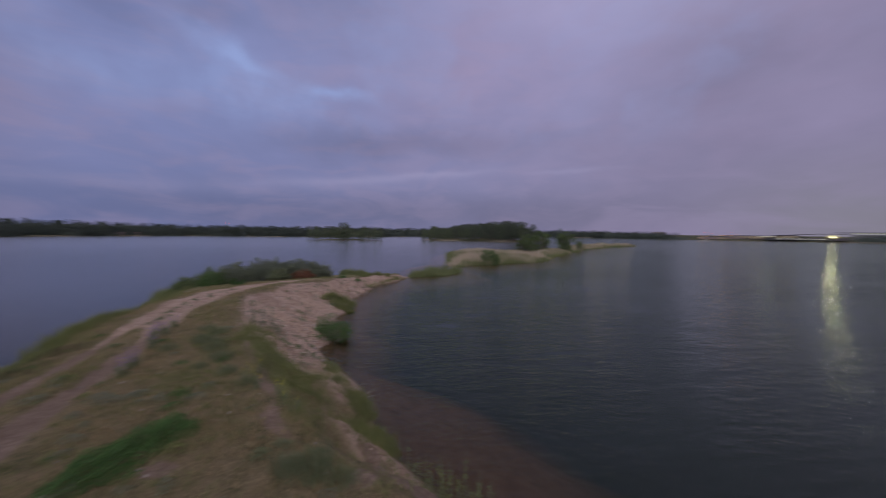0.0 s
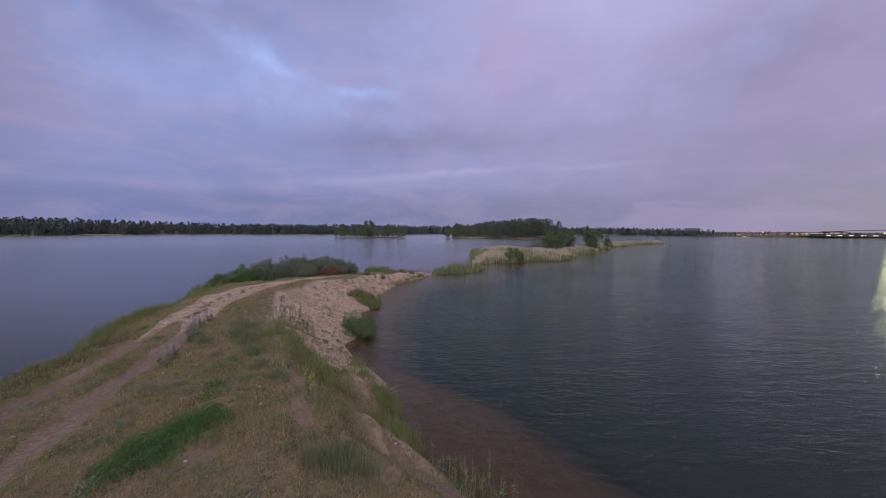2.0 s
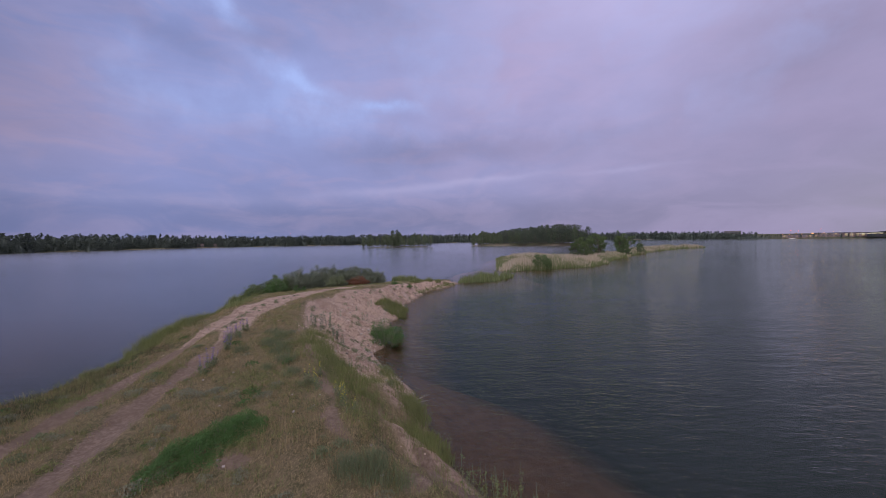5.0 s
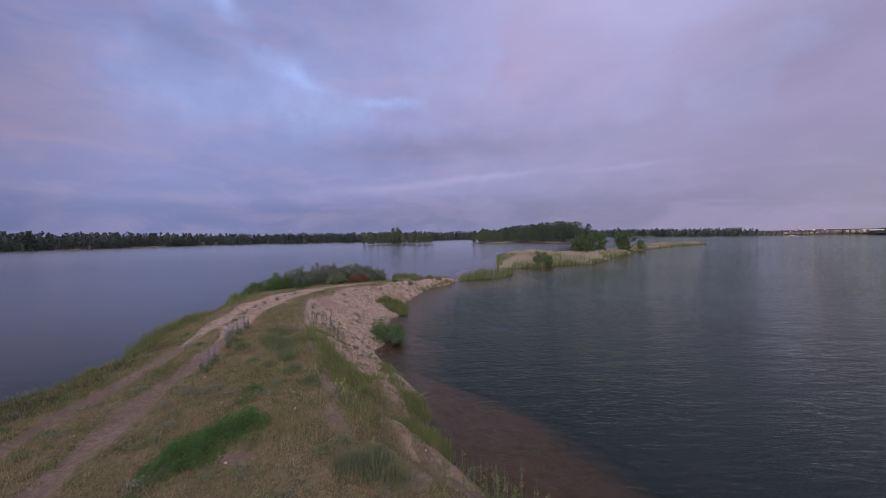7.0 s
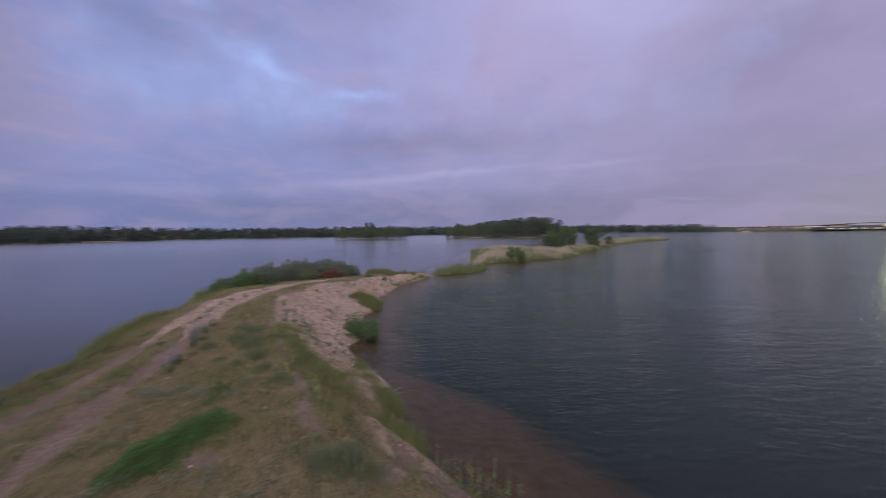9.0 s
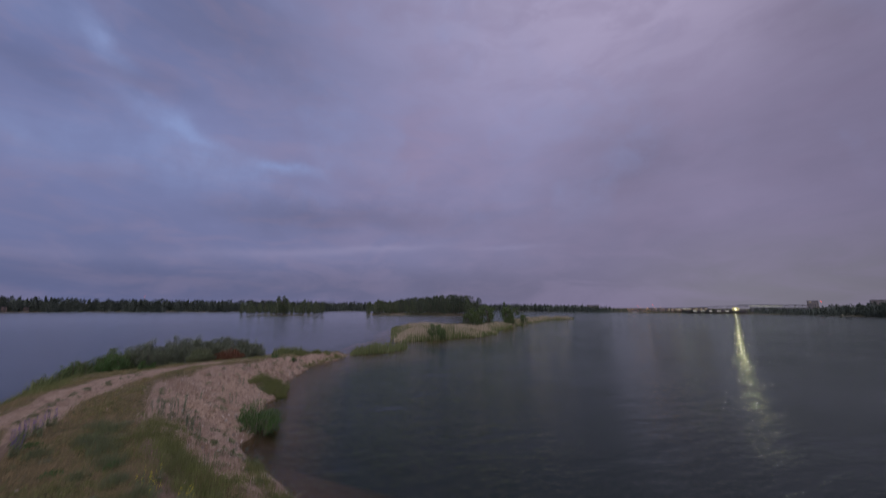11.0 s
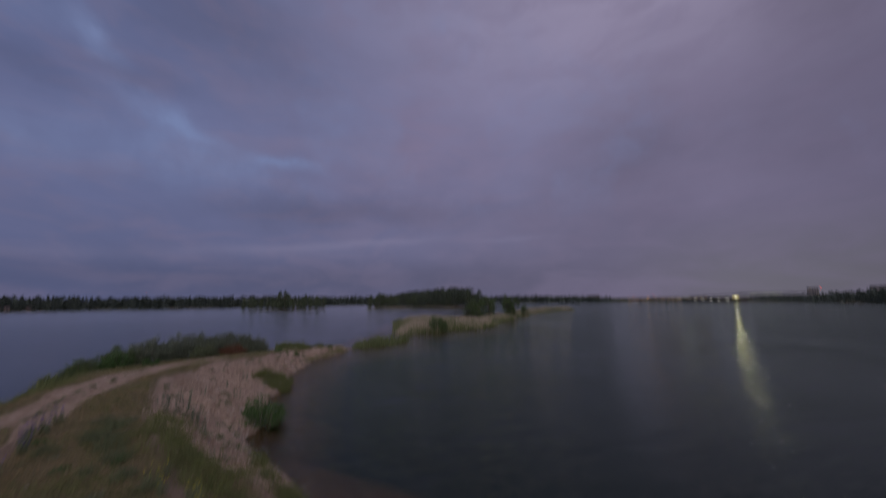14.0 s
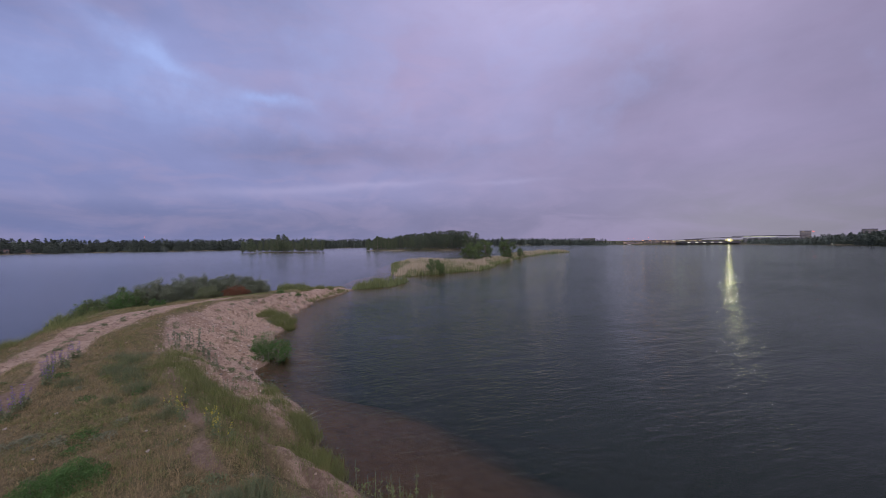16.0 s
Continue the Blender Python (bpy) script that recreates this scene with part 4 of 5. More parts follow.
# the thicket past the hump, on the far bank of the spit
THICKET = (
    (-9.2, 36.2, 4.0, 2.6, 2.1, M_WILLOW, "grey-green willow shrub in a thicket by the water"),
    (-11.6, 35.6, 4.2, 2.8, 2.5, M_WILLOW, "grey-green willow shrub in a thicket by the water"),
    (-13.6, 34.2, 3.6, 2.6, 2.3, M_WILLOW, "grey-green willow shrub in a thicket by the water"),
    (-15.2, 32.6, 2.6, 2.2, 1.9, M_ALDER, "young green alder shrub in a thicket by the water"),
    (-14.6, 31.2, 1.8, 1.6, 1.3, M_LUSH, "bright green shrub at the edge of a thicket"),
    (-10.2, 34.0, 2.4, 1.6, 1.1, M_MUG, "low dull green shrub in front of willows"),
    (-7.2, 36.8, 2.4, 2.0, 1.7, M_WILLOW, "small grey-green willow shrub in a thicket"),
    (-16.2, 30.6, 1.8, 1.6, 1.25, M_ALDER, "young green alder shrub in a thicket by the water"),
    (-8.3, 34.9, 2.0, 1.3, 1.05, M_RUST, "shrub with withered rust-red leaves"),
)
for i, (x, y, w, d, h, m, label) in enumerate(THICKET):
    plant_shrub("shrub", shrub_meshes(70 + i, w, d, h * 0.94, 0.042, int(19000 * w * h / 6), m, 80, 0.18), label, on_ground(x, y), 20 * i, 1.0, "thicket on the spit")
plant_shrub("shrub", shrub_meshes(90, 1.75, 1.3, 1.4, 0.032, 9000, M_LUSH, 80, 0.19), "bright green willow shrub rooted at the water's edge", on_ground(-3.1, 18.6, 0.05))
TUFTS = [tussock_mesh(300 + i, 1.1, 0.9, 0.72, 600, M_GREEN, 0.004) for i in range(3)]
for i, (x, y, s) in enumerate(((-3.9, 26.3, 1.2), (-4.3, 26.2, 1.0), (-3.6, 26.6, 1.2), (-4.1, 25.6, 1.0), (-3.35, 25.7, 1.2), (-3.2, 26.4, 1.3), (-3.75, 25.0, 1.1), (-3.1, 25.2, 1.0), (-4.6, 25.8, 0.8), (-0.95, 10.9, 0.85), (-1.15, 11.5, 0.75), (-0.75, 10.3, 0.7),
                               (-0.3, 9.0, 0.8), (-0.45, 9.5, 0.65), (-0.05, 8.5, 0.6), (-2.6, 39.0, 0.9), (-1.6, 39.9, 1.0), (-0.6, 40.7, 0.9), (-3.0, 37.6, 0.9), (0.3, 41.6, 0.8),
                                (-1.0, 44.4, 1.0), (0.4, 45.0, 1.0))):
    ob = tagged(new("grass_tuft", TUFTS[i % 3]), "tuft of long green grass at the water's edge", "grass tuft", "grass tufts at the water")
    ob.matrix_basis = pose(x, y, max(on_ground(x, y)[2], -0.1), 0, 0, 47 * i) @ Matrix.Scale(s, 4)
plant_shrub("shrub", carpet_meshes(92, 1.75, 1.1, 0.38, 0.014, 20000, M_LUSH), "patch of low dark green leafy plants in dry grass", on_ground(-4.75, 6.5), 66)
plant_shrub("shrub", carpet_meshes(93, 1.3, 0.95, 0.36, 0.014, 13000, M_LUSH), "patch of low dark green leafy plants in dry grass", on_ground(-4.35, 7.3), 60)
plant_shrub("shrub", shrub_meshes(94, 1.1, 0.8, 0.55, 0.05, 900, M_LUSH, 16), "small green shrub beside the track", on_ground(-11.2, 27.6))
plant_shrub("shrub", shrub_meshes(95, 0.7, 0.5, 0.45, 0.04, 500, M_LUSH, 12), "small green shrub on gravel", on_ground(-4.6, 33.6))
plant_shrub("shrub", shrub_meshes(95, 0.7, 0.5, 0.45, 0.04, 500, M_LUSH, 12), "small green shrub on gravel", on_ground(-3.2, 34.2), 70, 0.8)
plant_shrub("shrub", shrub_meshes(96, 2.6, 2.2, 3.3, 0.10, 5200, M_ALDER, 40, 0.20), "tall green willow bush standing in the reeds", on_ground(17.2, 61.5))
for x, y, s in ((21.5, 78, 0.72), (24, 82, 0.68), (26.5, 84, 0.75), (19.0, 74, 0.55), (29, 86, 0.7)):
    plant_shrub("shrub", shrub_meshes(97, 3.0, 2.2, 2.6, 0.12, 3200, M_ALDER, 30, 0.22), "low green bush in the reed belt", on_ground(x, y), 40 * s, s, "bushes in the reeds")

REEDTUFTS = [tussock_mesh(310 + i, 1.3, 1.0, 1.25, 190, M_REED, 0.024) for i in range(3)]
for i, (x, y) in enumerate(((-17.2, 29.6), (-17.9, 30.2), (-17.4, 30.8), (-16.8, 31.6), (-18.1, 31.2), (-17.3, 32.2), (-16.5, 30.4), (-4.9, 46.2), (-5.6, 46.5), (-4.2, 46.4), (-5.2, 47.2), (-6.2, 46.9), (-4.6, 47.4), (-3.7, 46.9), (-5.9, 47.6))):
    ob = tagged(new("reed_tuft", REEDTUFTS[i % 3]), "thin green reeds standing in the shallows by the spit", "reeds", "reeds by the thicket")
    ob.matrix_basis = pose(x, y, max(on_ground(x, y)[2], -0.1), 0, 0, 47 * i)
for i in range(26):
    y = 11.6 + 0.33 * i + rng.uniform(-0.2, 0.2)
    x = float(bank_left(y)) - rng.uniform(0.1, 0.9)
    ob = tagged(new("grass_tuft", TUFTS[i % 3]), "tall green grass tuft on the brow of the bank", "grass tuft", "grass tufts on the bank")
    ob.matrix_basis = pose(*on_ground(x, y), 0, 0, 47 * i) @ Matrix.Scale(rng.uniform(0.45, 0.8) if y < 14.5 else rng.uniform(0.6, 1.2), 4)

# wormwood: silvery tufts
WORMWOOD = [carpet_meshes(110 + i, 0.7, 0.45, 0.22, 0.016, 900, M_GREY) for i in range(2)]
for i, (x, y, s) in enumerate(((-6.35, 8.9, 1.0), (-6.75, 9.15, 0.8), (-6.0, 9.1, 0.75), (-6.6, 8.3, 0.6), (-5.9, 7.4, 0.7), (-5.7, 6.9, 0.55), (-6.1, 7.9, 0.5))):
    plant_shrub("wormwood", WORMWOOD[i % 2], "silvery grey wormwood tuft in dry grass", on_ground(x, y), 50 * i, s, "wormwood tufts")
MUGWORT = [tussock_mesh(120 + i, 0.85, 0.7, 0.46, 460, M_MUG, 0.0032) for i in range(3)]
for i, (x, y, s) in enumerate(((-1.45, 5.95, 1.1), (-1.1, 5.85, 0.9), (-1.75, 6.1, 0.8), (-1.3, 6.3, 0.8), (-0.7, 5.7, 0.7), (-5.2, 11.6, 1.0), (-5.7, 12.4, 1.0), (-6.5, 13.2, 1.05),
                               (-6.9, 14.4, 0.9), (-4.6, 10.6, 0.8), (-7.2, 12.6, 0.8), (-6.0, 12.9, 0.9), (-5.5, 11.0, 0.7), (-6.3, 13.9, 0.9), (-3.9, 9.9, 0.7))):
    ob = tagged(new("mugwort", MUGWORT[i % 3]), "dull blue-green mugwort clump in the grass", "plant", "mugwort clumps")
    ob.matrix_basis = pose(*on_ground(x, y), 0, 0, 70 * i) @ Matrix.Scale(s, 4)


def spike_plant(seed, high, stalks, petals, spread_, tip=0.35, leaf=0.05, green=None):
    """Upright stalks with small leaves and a flowering end."""
    r = np.random.default_rng(seed)
    lots, low, lows, top, tops = [], [], [], [], []
    for k in range(stalks):
        x, y = r.normal() * spread_, r.normal() * spread_
        h = high * r.uniform(0.65, 1.05)
        end = Vector((x * 1.3 + r.normal() * 0.05 * high, y * 1.3 + r.normal() * 0.05 * high, h))
        root = Vector((x, y, -0.05))
        lots.append(tube([root, root.lerp(end, 0.5), end], [0.006, 0.005, 0.003], 5))
        for t in np.linspace(0.08, 1 - tip, 7):
            low.append(tuple(root.lerp(end, float(t)))), lows.append(0.05 + 0.05 * (1 - t))
        for t in np.linspace(1 - tip, 1.0, 6):
            top.append(tuple(root.lerp(end, float(t)))), tops.append(0.022 + 0.02 * (1 - t))
    bv, bf = merge(lots)
    out = [("stem", mesh_of("stem", bv, bf, M_MUG, True)), ("foliage", fast_mesh("foliage", *leaf_cloud(r, low, lows, 45 * stalks, leaf), green or M_MUG))]
    if petals:
        out.append(("bloom", fast_mesh("bloom", *leaf_cloud(r, top, tops, (14 if petals == M_YELLOW else 34) * stalks, 0.013), petals)))
    return out


def plant_herb(name, pieces, label, at, turn, size, group):
    ob = thing(name, label, "plant", at, group, turn, size)
    for pname, me in pieces:
        tagged(part(pname, me, ob), kind="stuff")


BUGLOSS = [spike_plant(130 + i, 0.62, 4, M_PURPLE, 0.08, 0.5, 0.03) for i in range(3)]
for i, (x, y) in enumerate(((-7.45, 11.2), (-7.6, 11.5), (-8.1, 13.3), (-8.25, 13.7), (-8.35, 14.0), (-8.05, 13.9), (-8.2, 14.6), (-8.45, 14.3), (-7.9, 12.9), (-7.35, 10.8))):
    plant_herb("bugloss", BUGLOSS[i % 3], "violet flower spikes of bugloss beside the track", on_ground(x, y), 60 * i, rng.uniform(0.8, 1.1), "flower spikes by the track")
MUSTARD = [spike_plant(140 + i, 0.5, 4, M_YELLOW, 0.08, 0.3, 0.025) for i in range(3)]
for i, (x, y) in enumerate(((-3.85, 10.1), (-3.7, 10.5), (-3.5, 9.5), (-2.75, 9.2), (-2.6, 8.9), (-2.35, 8.4), (-2.2, 8.2), (-3.6, 9.8))):
    plant_herb("mustard", MUSTARD[i % 3], "thin herb with small yellow flowers in grass", on_ground(x, y), 45 * i, rng.uniform(0.75, 1.05), "yellow-flowering herbs")
WEEDS = [spike_plant(150 + i, 0.85, 4, None, 0.13, 0.12, 0.036, M_WILLOW) for i in range(3)]
for i, (x, y, s) in enumerate(((-5.6, 16.2, 1.1), (-5.35, 16.5, 0.9), (-4.9, 15.9, 0.9), (-4.7, 15.6, 0.7), (-5.9, 16.0, 0.7), (-4.3, 15.0, 0.6), (-3.3, 12.5, 0.5),
                               (-4.7, 21, 0.7), (-5.5, 22.5, 0.6), (-4.9, 24, 0.6), (-5.7, 19.5, 0.6))):
    plant_herb("mugwort", WEEDS[i % 3], "tall leafy weed growing on the stony bank", on_ground(x, y), 80 * i, s, "tall weeds on the bank")

TALL = [spike_plant(155 + i, 1.05, 3, None, 0.10, 0.2, 0.026, M_GREEN) for i in range(3)]
for i, (x, y, s) in enumerate(((0.62, 6.95, 1.0), (0.8, 6.85, 0.8), (1.05, 6.9, 1.0), (1.3, 6.75, 1.0), (1.4, 6.85, 0.8), (1.75, 6.6, 0.9), (0.4, 7.0, 0.7), (0.9, 6.5, 0.8), (1.5, 6.3, 0.9), (0.1, 7.2, 0.5), (1.95, 6.4, 0.7))):
    plant_herb("tall_weed", TALL[i % 3], "tall thin yellow-green weed at the shallow shore", on_ground(x, y), 80 * i, s, "tall weeds at the shore")
SPRIGS = [carpet_meshes(160 + i, 0.6, 0.45, 0.26, 0.03, 170, M_MUG) for i in range(3)]
for i in range(110):
    y = rng.uniform(12.0, 36) if i % 3 else rng.uniform(13, 21)
    q = rng.uniform(0.12, 0.95)
    x = float(crest_right(y)) * (1 - q) + float(shore_right(y)) * q
    plant_shrub("weed", SPRIGS[i % 3], "small dusty green weed on the gravel slope", on_ground(x, y), 33 * i, rng.uniform(0.3, 0.95), "weeds of the gravel slope")
for i in range(46):
    y = rng.uniform(13.8, 24)
    x = 0.5 * (float(track_left(y)) + float(track_right(y))) + rng.normal() * 0.16
    plant_shrub("weed", SPRIGS[i % 3], "small trodden weed between the wheel tracks", on_ground(x, y), 33 * i, rng.uniform(0.2, 0.5), "weeds of the track")

HERBS = [carpet_meshes(170 + i, 0.42, 0.36, 0.12, 0.02, 260, (M_GREEN, M_LUSH, M_MUG, M_GREY)[i]) for i in range(4)]
k = 0
while k < 90:
    x, y = rng.uniform(-11, 0.5), rng.uniform(5.2, 15)
    if turf(np.array([x]), np.array([y]))[0] > 0.55:
        plant_shrub("herb", HERBS[(k * 7) % 4 if k % 9 else 3], "small leafy herb in the short turf", on_ground(x, y), 29 * k, rng.uniform(0.5, 1.3), "herbs in the turf")
        k += 1

# dead reed stalks leaning out over the shallows
lean_stalks = thing("dead_stalks", "bunch of pale dead stalks leaning over the shallows", "twigs", on_ground(-0.95, 11.4))
for k in range(6):
    w = radians(rng.uniform(35, 110))
    l = rng.uniform(0.5, 1.0)
    v, f = tube([(0, 0, -0.1), (math.cos(w) * l * 0.3, 0.05 * k - 0.1, l * 0.35), (math.cos(w) * l * 0.7 + 0.3, 0.1 * k - 0.2, l * 0.55)], [0.009, 0.007, 0.003], 5)
    part("stalk", mesh_of("stalk", v, f, M_TWIG, True), lean_stalks)

# two weathered stakes by the low bush
for x, y, h in ((-3.3, 25.6, 0.45), (-3.75, 25.4, 0.3)):
    v, f = tube([(0, 0, -0.4), (0.01, 0, h * 0.5), (0.03, 0.01, h)], [0.035, 0.034, 0.028], 8)
    ob = tagged(new("stake", mesh_of("stake", v, f, M_TWIG, True)), "short weathered wooden stake in shallow water", "stake", "stakes at the waterside")
    ob.matrix_basis = pose(x, y, 0.0)

# ---- stones ----


def stone_mesh(seed, mat):
    r = np.random.default_rng(seed)
    bm = bmesh.new()
    bmesh.ops.create_icosphere(bm, subdivisions=1, radius=1.0)
    sx, sy, sz = r.uniform(0.8, 1.2), r.uniform(0.7, 1.0), r.uniform(0.45, 0.7)
    for v in bm.verts:
        v.co = Vector((v.co.x * sx, v.co.y * sy, v.co.z * sz)) * r.uniform(0.8, 1.12)
    me = bpy.data.meshes.new("stone")
    bm.to_mesh(me)
    bm.free()
    me.materials.append(mat)
    return me


STONES = [stone_mesh(200 + i, M_STONE) for i in range(6)] + [stone_mesh(210 + i, M_DARKSTONE) for i in range(3)]


def foot_of_slope(k):
    y = rng.uniform(12.0, 40.0) if k % 4 else rng.uniform(14.0, 20.0)
    return float(shore_right(y)) + rng.normal() * 0.35 - 0.15, y


for k in range(240):
    if k < 130:
        x, y = foot_of_slope(k)
        s = rng.uniform(0.035, 0.10)
    elif k < 215:
        y = rng.uniform(6.0, 33.0)
        c = float(crest_right(y))
        x, s = c + rng.random() * (float(shore_right(y)) - c), rng.uniform(0.025, 0.065)
    else:
        x, y, s = rng.uniform(-8.5, -1), rng.uniform(5.6, 12), rng.uniform(0.025, 0.05)
    px_, py_, pz_ = on_ground(x, y)
    ob = tagged(new("stone", STONES[(k * 7) % 9]), "small rounded field stone on the gravel bank", "stone", "stones of the bank")
    ob.matrix_basis = pose(px_, py_, pz_ + s * 0.2, rng.uniform(-15, 15), rng.uniform(-15, 15), rng.uniform(0, 360)) @ Matrix.Scale(s, 4)


def gravel_bed(count, small, big):
    tv = np.array([(1, 0, -0.4), (-0.6, 0.85, -0.4), (-0.5, -0.9, -0.4), (0.5, 0.5, 0.45), (-0.5, 0.15, 0.6), (0.25, -0.55, 0.5)])
    tf = np.array([(3, 4, 5), (0, 3, 5), (0, 1, 3), (1, 4, 3), (1, 2, 4), (2, 5, 4), (2, 0, 5)])
    pts = sown(count, -12, 3, 5, 45, lambda x, y: np.clip(gravel_mask(x, y) - 0.8 * track_mask(x, y) + 0.25 * bare_mask(x, y), 0.03, 1) * np.interp(y, [5, 11, 14, 18, 45], [0.12, 0.25, 1, 0.9, 0.3]) * (land(x, y) > -0.15))
    s = (small + (big - small) * rng.random(count) ** 4) * np.interp(pts[:, 1], [6, 14], [0.5, 1.0])
    a = rng.random(count) * 6.28
    c, d = np.cos(a)[:, None], np.sin(a)[:, None]
    q = np.stack([tv[None, :, 0] * c - tv[None, :, 1] * d, tv[None, :, 0] * d + tv[None, :, 1] * c, np.repeat(tv[None, :, 2], count, 0) * rng.uniform(0.6, 1.2, (count, 1))], -1)
    q = q * s[:, None, None] * rng.uniform(0.75, 1.25, (count, 6, 1)) + pts[:, None, :]
    return fast_mesh("gravel", q.reshape(-1, 3), (tf[None] + np.arange(count)[:, None, None] * 6).reshape(-1, 3), M_GRAVEL)


def pebble_material():
    m, g = material("pebbles")
    rnd = g.node("ShaderNodeNewGeometry").outputs["Random Per Island"]
    tone = g.mix(rnd, (0.22, 0.16, 0.128), (0.47, 0.37, 0.305))
    tone = g.mix(g.ramp(rnd, 0.965, 0.985), tone, (0.55, 0.50, 0.46))
    finish(g, principled(g, tone, 0.9, None, 0.2))
    return m


M_GRAVEL = pebble_material()
tagged(new("gravel", gravel_bed(42000, 0.007, 0.055)), "loose pinkish gravel and pebbles on the bank", "gravel", kind="stuff")

# ---- the town over the water ----


def spot(a, d, lift=0.0):
    x, y, z = on_ground(d * math.sin(radians(a)), d * math.cos(radians(a)))
    return (x, y, z + lift)


def lamp_post(a, d, high, glow_, label, size=0.5, arms=1):
    ob = thing("street_lamp", label, "street lamp", spot(a, d), "lamps of the far shore", -a)
    v, f = tube([(0, 0, -0.3), (0, 0, high * 0.6), (0, 0, high)], [0.14, 0.11, 0.07], 8)
    part("pole", mesh_of("pole", v, f, M_STEEL, True), ob)
    for k in range(arms):
        off = (k - (arms - 1) / 2) * size * 2.2
        head = part("head", box_mesh("head", size * 2, size * 0.8, size * 0.5, M_STEEL, 0.05, (off, 0.25 * size, high)), ob)
        part("bulb", box_mesh("bulb", size * 1.8, size * 0.5, size * 0.9, glow_, 0.08, (off, -0.45 * size, high - 0.35 * size)), head, "glowing lamp")


def block(name, a, d, wide, deep, high, wall_mat, label, rows_, cols, lit_mat=None, lit_every=7, base=0.0):
    """A flat-roofed building with windows on the side that faces the lake."""
    ob = thing(name, label, "building", spot(a, d, base), "", -a)
    part("wall", box_mesh("wall", wide, deep, high, wall_mat, 0.1), ob)
    part("roof", box_mesh("roof", wide + 0.6, deep + 0.6, 0.5, M_ROOF, 0.05, (0, 0, high)), ob)
    for r_ in range(rows_):
        for c_ in range(cols):
            w, h = wide / cols * 0.5, high / rows_ * 0.5
            m = M_PANE if lit_mat and (r_ * cols + c_ * 3) % lit_every == 0 else M_GLASS
            part("window", box_mesh("window", w, 0.2, h, m, 0, ((c_ + 0.5) * wide / cols - wide / 2, -deep / 2 - 0.05, (r_ + 0.3) * high / rows_)), ob)
    return ob


# the low hall with a long sloping roof and lit bays
hall = thing("market_hall", "long low hall with a dark curved roof and lit bays", "building", spot(53.4, 612), "", -53.4)
prof = [(-36 + 72 * k / 16, 3.0 + 4.4 * math.sin(math.pi * (0.08 + 0.5 * k / 16))) for k in range(17)]
rv = [(x, y, z + t) for t in (0, 0.5) for y in (-14, 14) for x, z in prof]
rf = [(s * 17 + k, s * 17 + k + 1, s * 17 + k + 1 + 17, s * 17 + k + 17) for s in (0, 2) for k in range(16)] + \
     [(k, k + 1, k + 35, k + 34) for k in range(16)] + [(k + 17, k + 18, k + 52, k + 51) for k in range(16)] + [(0, 17, 51, 34), (16, 33, 67, 50)]
part("roof", mesh_of("roof", rv, rf, M_ROOF), hall)
part("wall", box_mesh("wall", 70, 24, 3.0, M_ROOF, 0.1), hall)
for k in range(5):
    x = -20 + 8.6 * k
    part("lit_bay", box_mesh("lit_bay", 3.6, 0.4, 1.1, M_BAY, 0.1, (x, -12.2, 0.9)), hall, "glowing white doorway")
# the big hall with a bright upper wall
arena = thing("sports_hall", "wide hall with a bright lit wall under a thin roof", "building", spot(59.6, 690), "", -59.6)
part("wall", box_mesh("wall", 62, 30, 6.6, M_STEEL, 0.1), arena)
part("lit_wall", box_mesh("lit_wall", 34, 0.4, 1.0, M_HALL, 0, (-14, -15.3, 7.6)), arena, "long glowing band of glass")
part("roof", box_mesh("roof", 80, 34, 0.7, M_ROOF, 0.2, (-4, 0, 9.0)), arena)
for k in range(9):
    part("pillar", box_mesh("pillar", 0.4, 0.4, 9.0, M_STEEL, 0.05, (-30 + 7.5 * k, -15.9, 0)), arena)
block("apartment_tower", 62.35, 760, 12, 12, 15.8, M_WALL, "tall pale apartment tower behind the trees", 7, 5, M_WARM, 11)
block("apartment_house", 67.0, 760, 14, 12, 16.3, M_WALL, "pale apartment house rising behind the forest", 7, 8)
block("boathouse", 44.9, 625, 26, 9, 3.4, M_BRICK, "low shed with warm lights by the water", 1, 6, M_WARM, 5)
block("row_house", 47.6, 640, 30, 10, 4.6, M_BRICK, "dull brick row of houses behind the shore", 2, 9, M_WARM, 8)
depot = block("warehouse", 50.0, 630, 34, 12, 4.6, M_BRICK, "long dull warehouse with lit windows", 1, 8, M_COLD, 3)
part("lit_front", box_mesh("lit_front", 16, 0.3, 0.4, M_BAY, 0.0, (4, -6.2, 3.7)), depot, "long glowing band of windows")
block("shop", 51.9, 660, 22, 12, 5.4, M_WALL, "pale flat-roofed shop building", 1, 4, M_COLD, 3)
block("house", 39.2, 700, 20, 10, 8.0, M_WALL, "pale house showing over the treetops", 2, 6, None, 7, 1.5)
block("cottage", -34.2, 449, 7, 6, 3.4, M_BRICK, "pale cottage between pines on the shore", 1, 3)
block("cottage", -32.6, 457, 5, 5, 3.0, M_BRICK, "small brick cottage between pines on the shore", 1, 2)

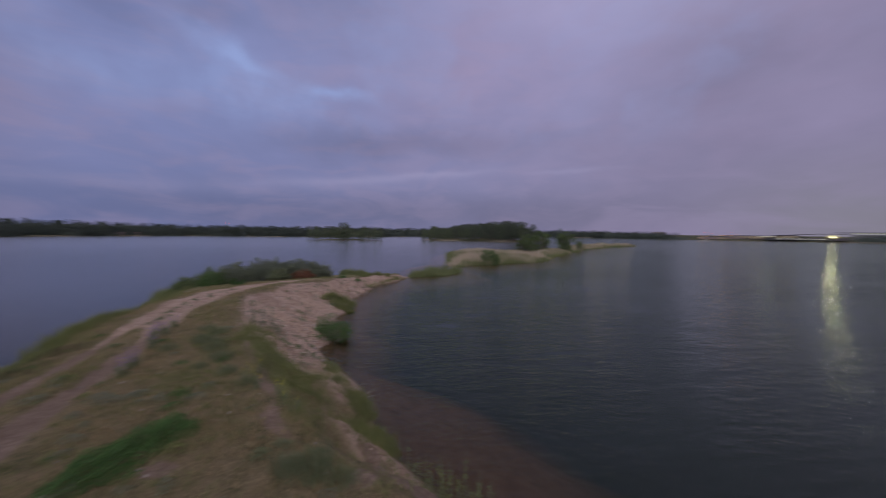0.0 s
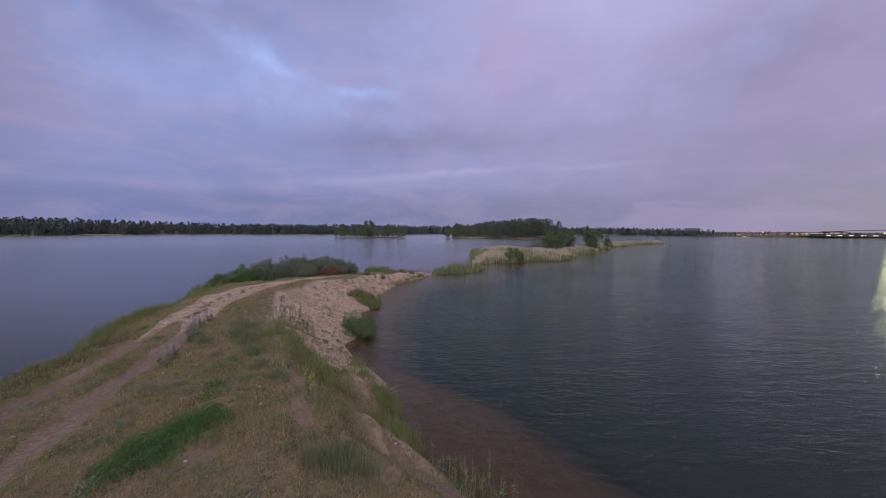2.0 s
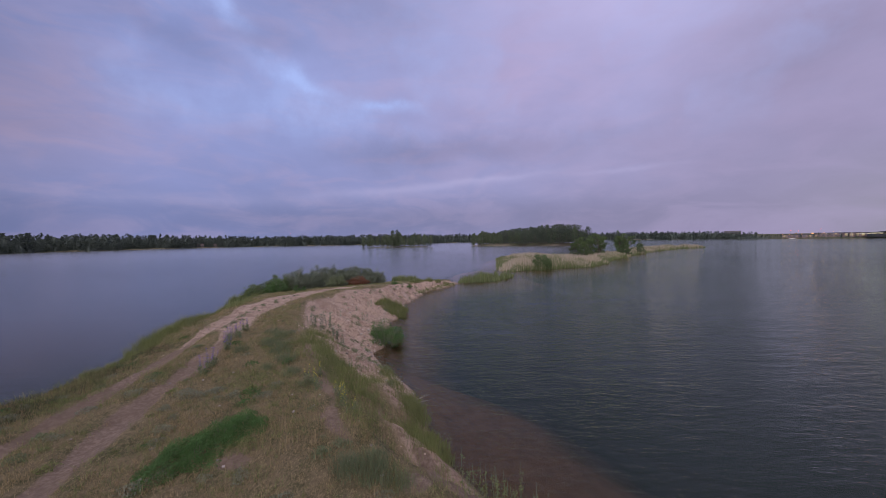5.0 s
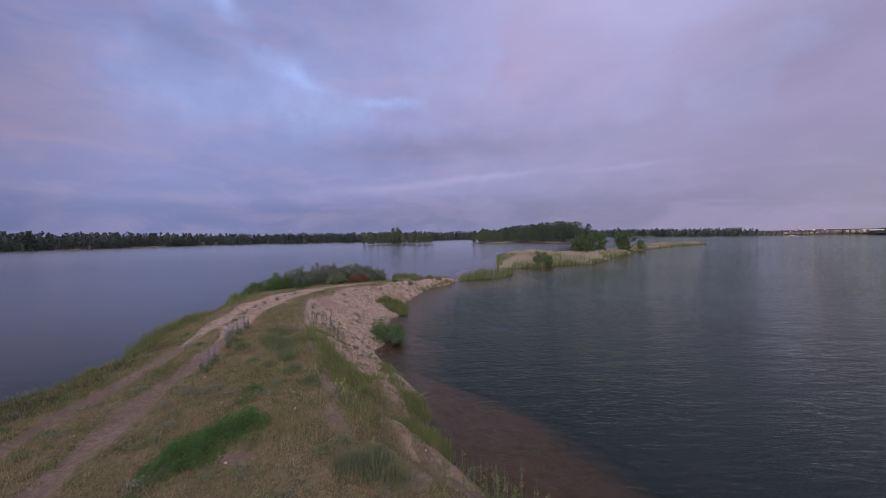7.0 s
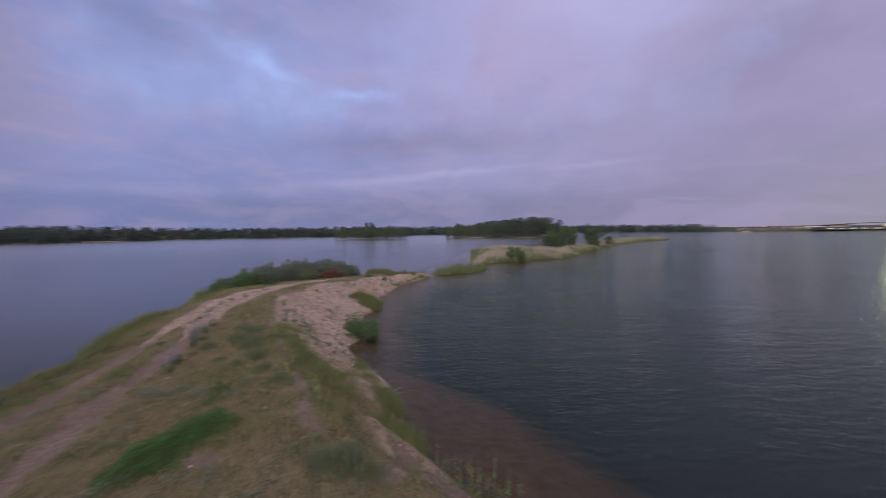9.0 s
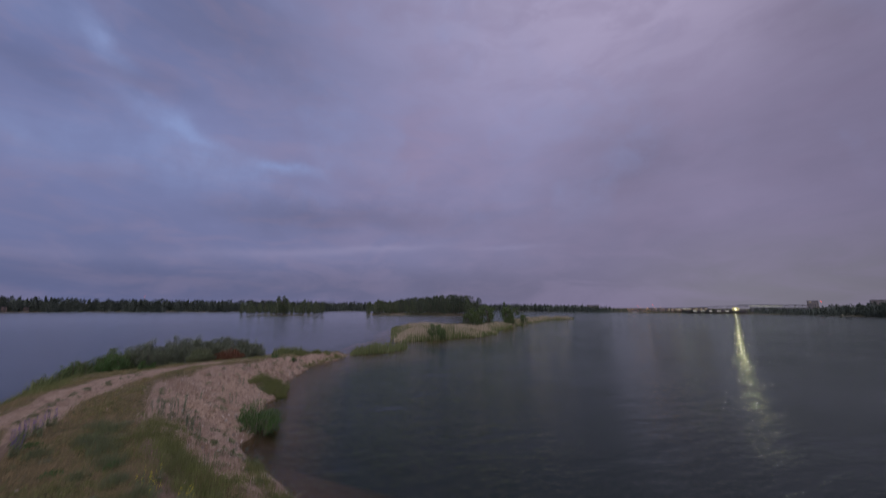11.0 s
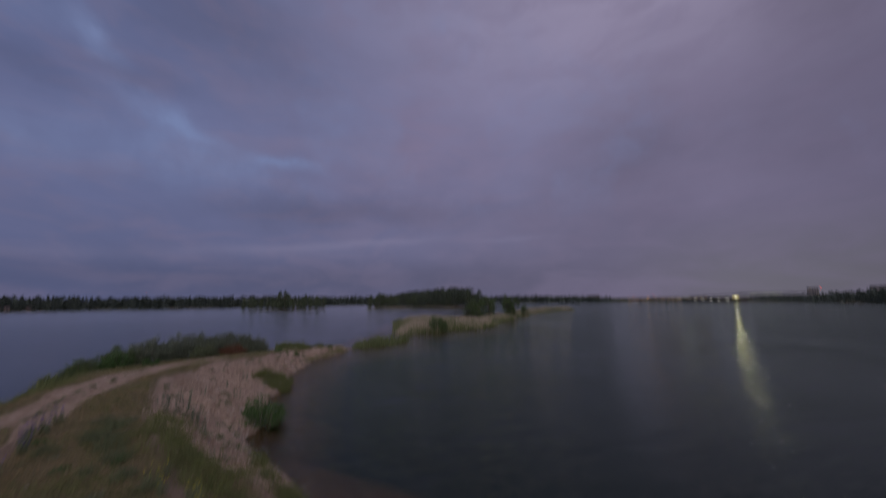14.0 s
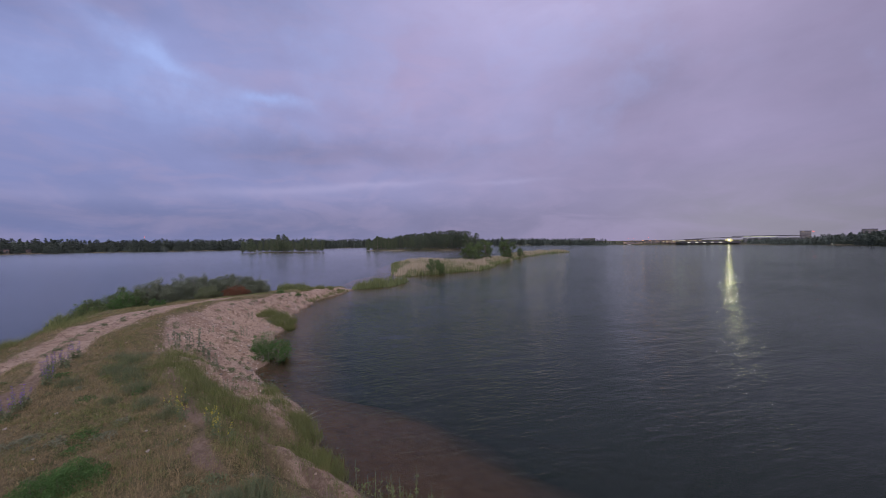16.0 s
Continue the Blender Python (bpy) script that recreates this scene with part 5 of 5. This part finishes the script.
# floodlight mast: the brightest lamp of the far shore
mast = thing("floodlight_mast", "floodlight mast with a bright yellow-white lamp widened to its glare", "street lamp", spot(55.62, 598), "", -55.62)
v, f = tube([(0, 0, -0.3), (0, 0, 2.5), (0, 0, 5.2)], [0.22, 0.18, 0.14], 8)
part("pole", mesh_of("pole", v, f, M_STEEL, True), mast)
bank = part("lamp_frame", box_mesh("lamp_frame", 6.4, 0.5, 3.2, M_STEEL, 0.08, (0, 0.6, 3.4)), mast)
# middle disc is the lamp; six oversized ones round it imitate its glare
for k in range(7):
    w = radians(60 * k)
    q = 1.75 if k < 6 else 0.0
    cx, cz = 1.7 * q * math.cos(w), 5.0 + 0.85 * q * math.sin(w)
    v, f = tube([(cx, 0.35, cz), (cx, 0.05, cz), (cx, -0.15, cz)], [0.50, 0.95, 0.90], 12)
    part("lamp", mesh_of("lamp", v, f, M_FLOOD if k == 6 else M_FLOODGLARE, True), bank, "glowing disc of the floodlight and its glare")
beam = bpy.data.lights.new("floodlight", "POINT")
beam.energy, beam.color, beam.shadow_soft_size = 380.0, (1.0, 0.88, 0.52), 0.45
lamp_ = new("floodlight", beam)
lamp_.location = spot(55.62, 595, 4.6)

for a, d, h, q in ((46.15, 605, 5.2, 1.1), (44.3, 606, 4.6, 0.6), (44.8, 608, 5.6, 0.55), (45.3, 610, 4.9, 0.6), (47.0, 606, 5.4, 0.7), (47.7, 612, 6.2, 0.55), (43.7, 612, 5.0, 0.5)):
    lamp_post(a, d, h, M_WARM, "orange street lamp on the far shore", q)
for a, d, h in ((48.2, 615, 6.0), (49.0, 615, 5.0), (52.0, 600, 4.6), (57.4, 600, 6.0), (60.9, 640, 6.5), (61.9, 560, 4.0), (64.4, 470, 3.6),
                (47.2, 608, 4.4), (48.7, 606, 4.2), (49.6, 604, 4.6), (50.4, 602, 4.2), (50.9, 604, 5.0), (51.4, 600, 4.2), (56.6, 598, 4.8), (58.6, 590, 5.4)):
    lamp_post(a, d, h, M_COLD, "white street lamp on the far shore", 0.45)
for a, d, h in ((44.4, 640, 8.5), (45.0, 650, 8.0), (46.8, 660, 9.5)):
    lamp_post(a, d, h, M_RED, "mast with a small red lamp", 0.5)
lamp_post(62.98, 700, 14.5, M_RED, "tall mast with a red warning lamp", 1.0)
lamp_post(-23.1, 560, 14.5, M_RED, "tall mast with a red warning lamp", 0.5)

# pale heap of washed sand on the shore
hx, hy, hz = spot(44.5, 596)
r = np.random.default_rng(5)
hv, hf = [], []
for i in range(9):
    for j in range(24):
        w, q = 2 * math.pi * j / 24, i / 8
        hv.append((math.cos(w) * 14 * q, math.sin(w) * 6 * q, 2.3 * (1 - q) ** 0.8 * (1 + 0.25 * math.sin(3 * w)) - 0.4 * q))
for i in range(8):
    for j in range(24):
        hf.append((i * 24 + j, i * 24 + (j + 1) % 24, (i + 1) * 24 + (j + 1) % 24, (i + 1) * 24 + j))
M_SAND = plain_material("white_sand", (0.62, 0.58, 0.54), (0.74, 0.70, 0.66), 0.4)
ob = tagged(new("sand_heap", mesh_of("sand_heap", hv, hf, M_SAND, True)), "pale heap of washed sand on the far shore", "sand heap")
ob.matrix_basis = pose(hx, hy, hz, 0, 0, -44.5)
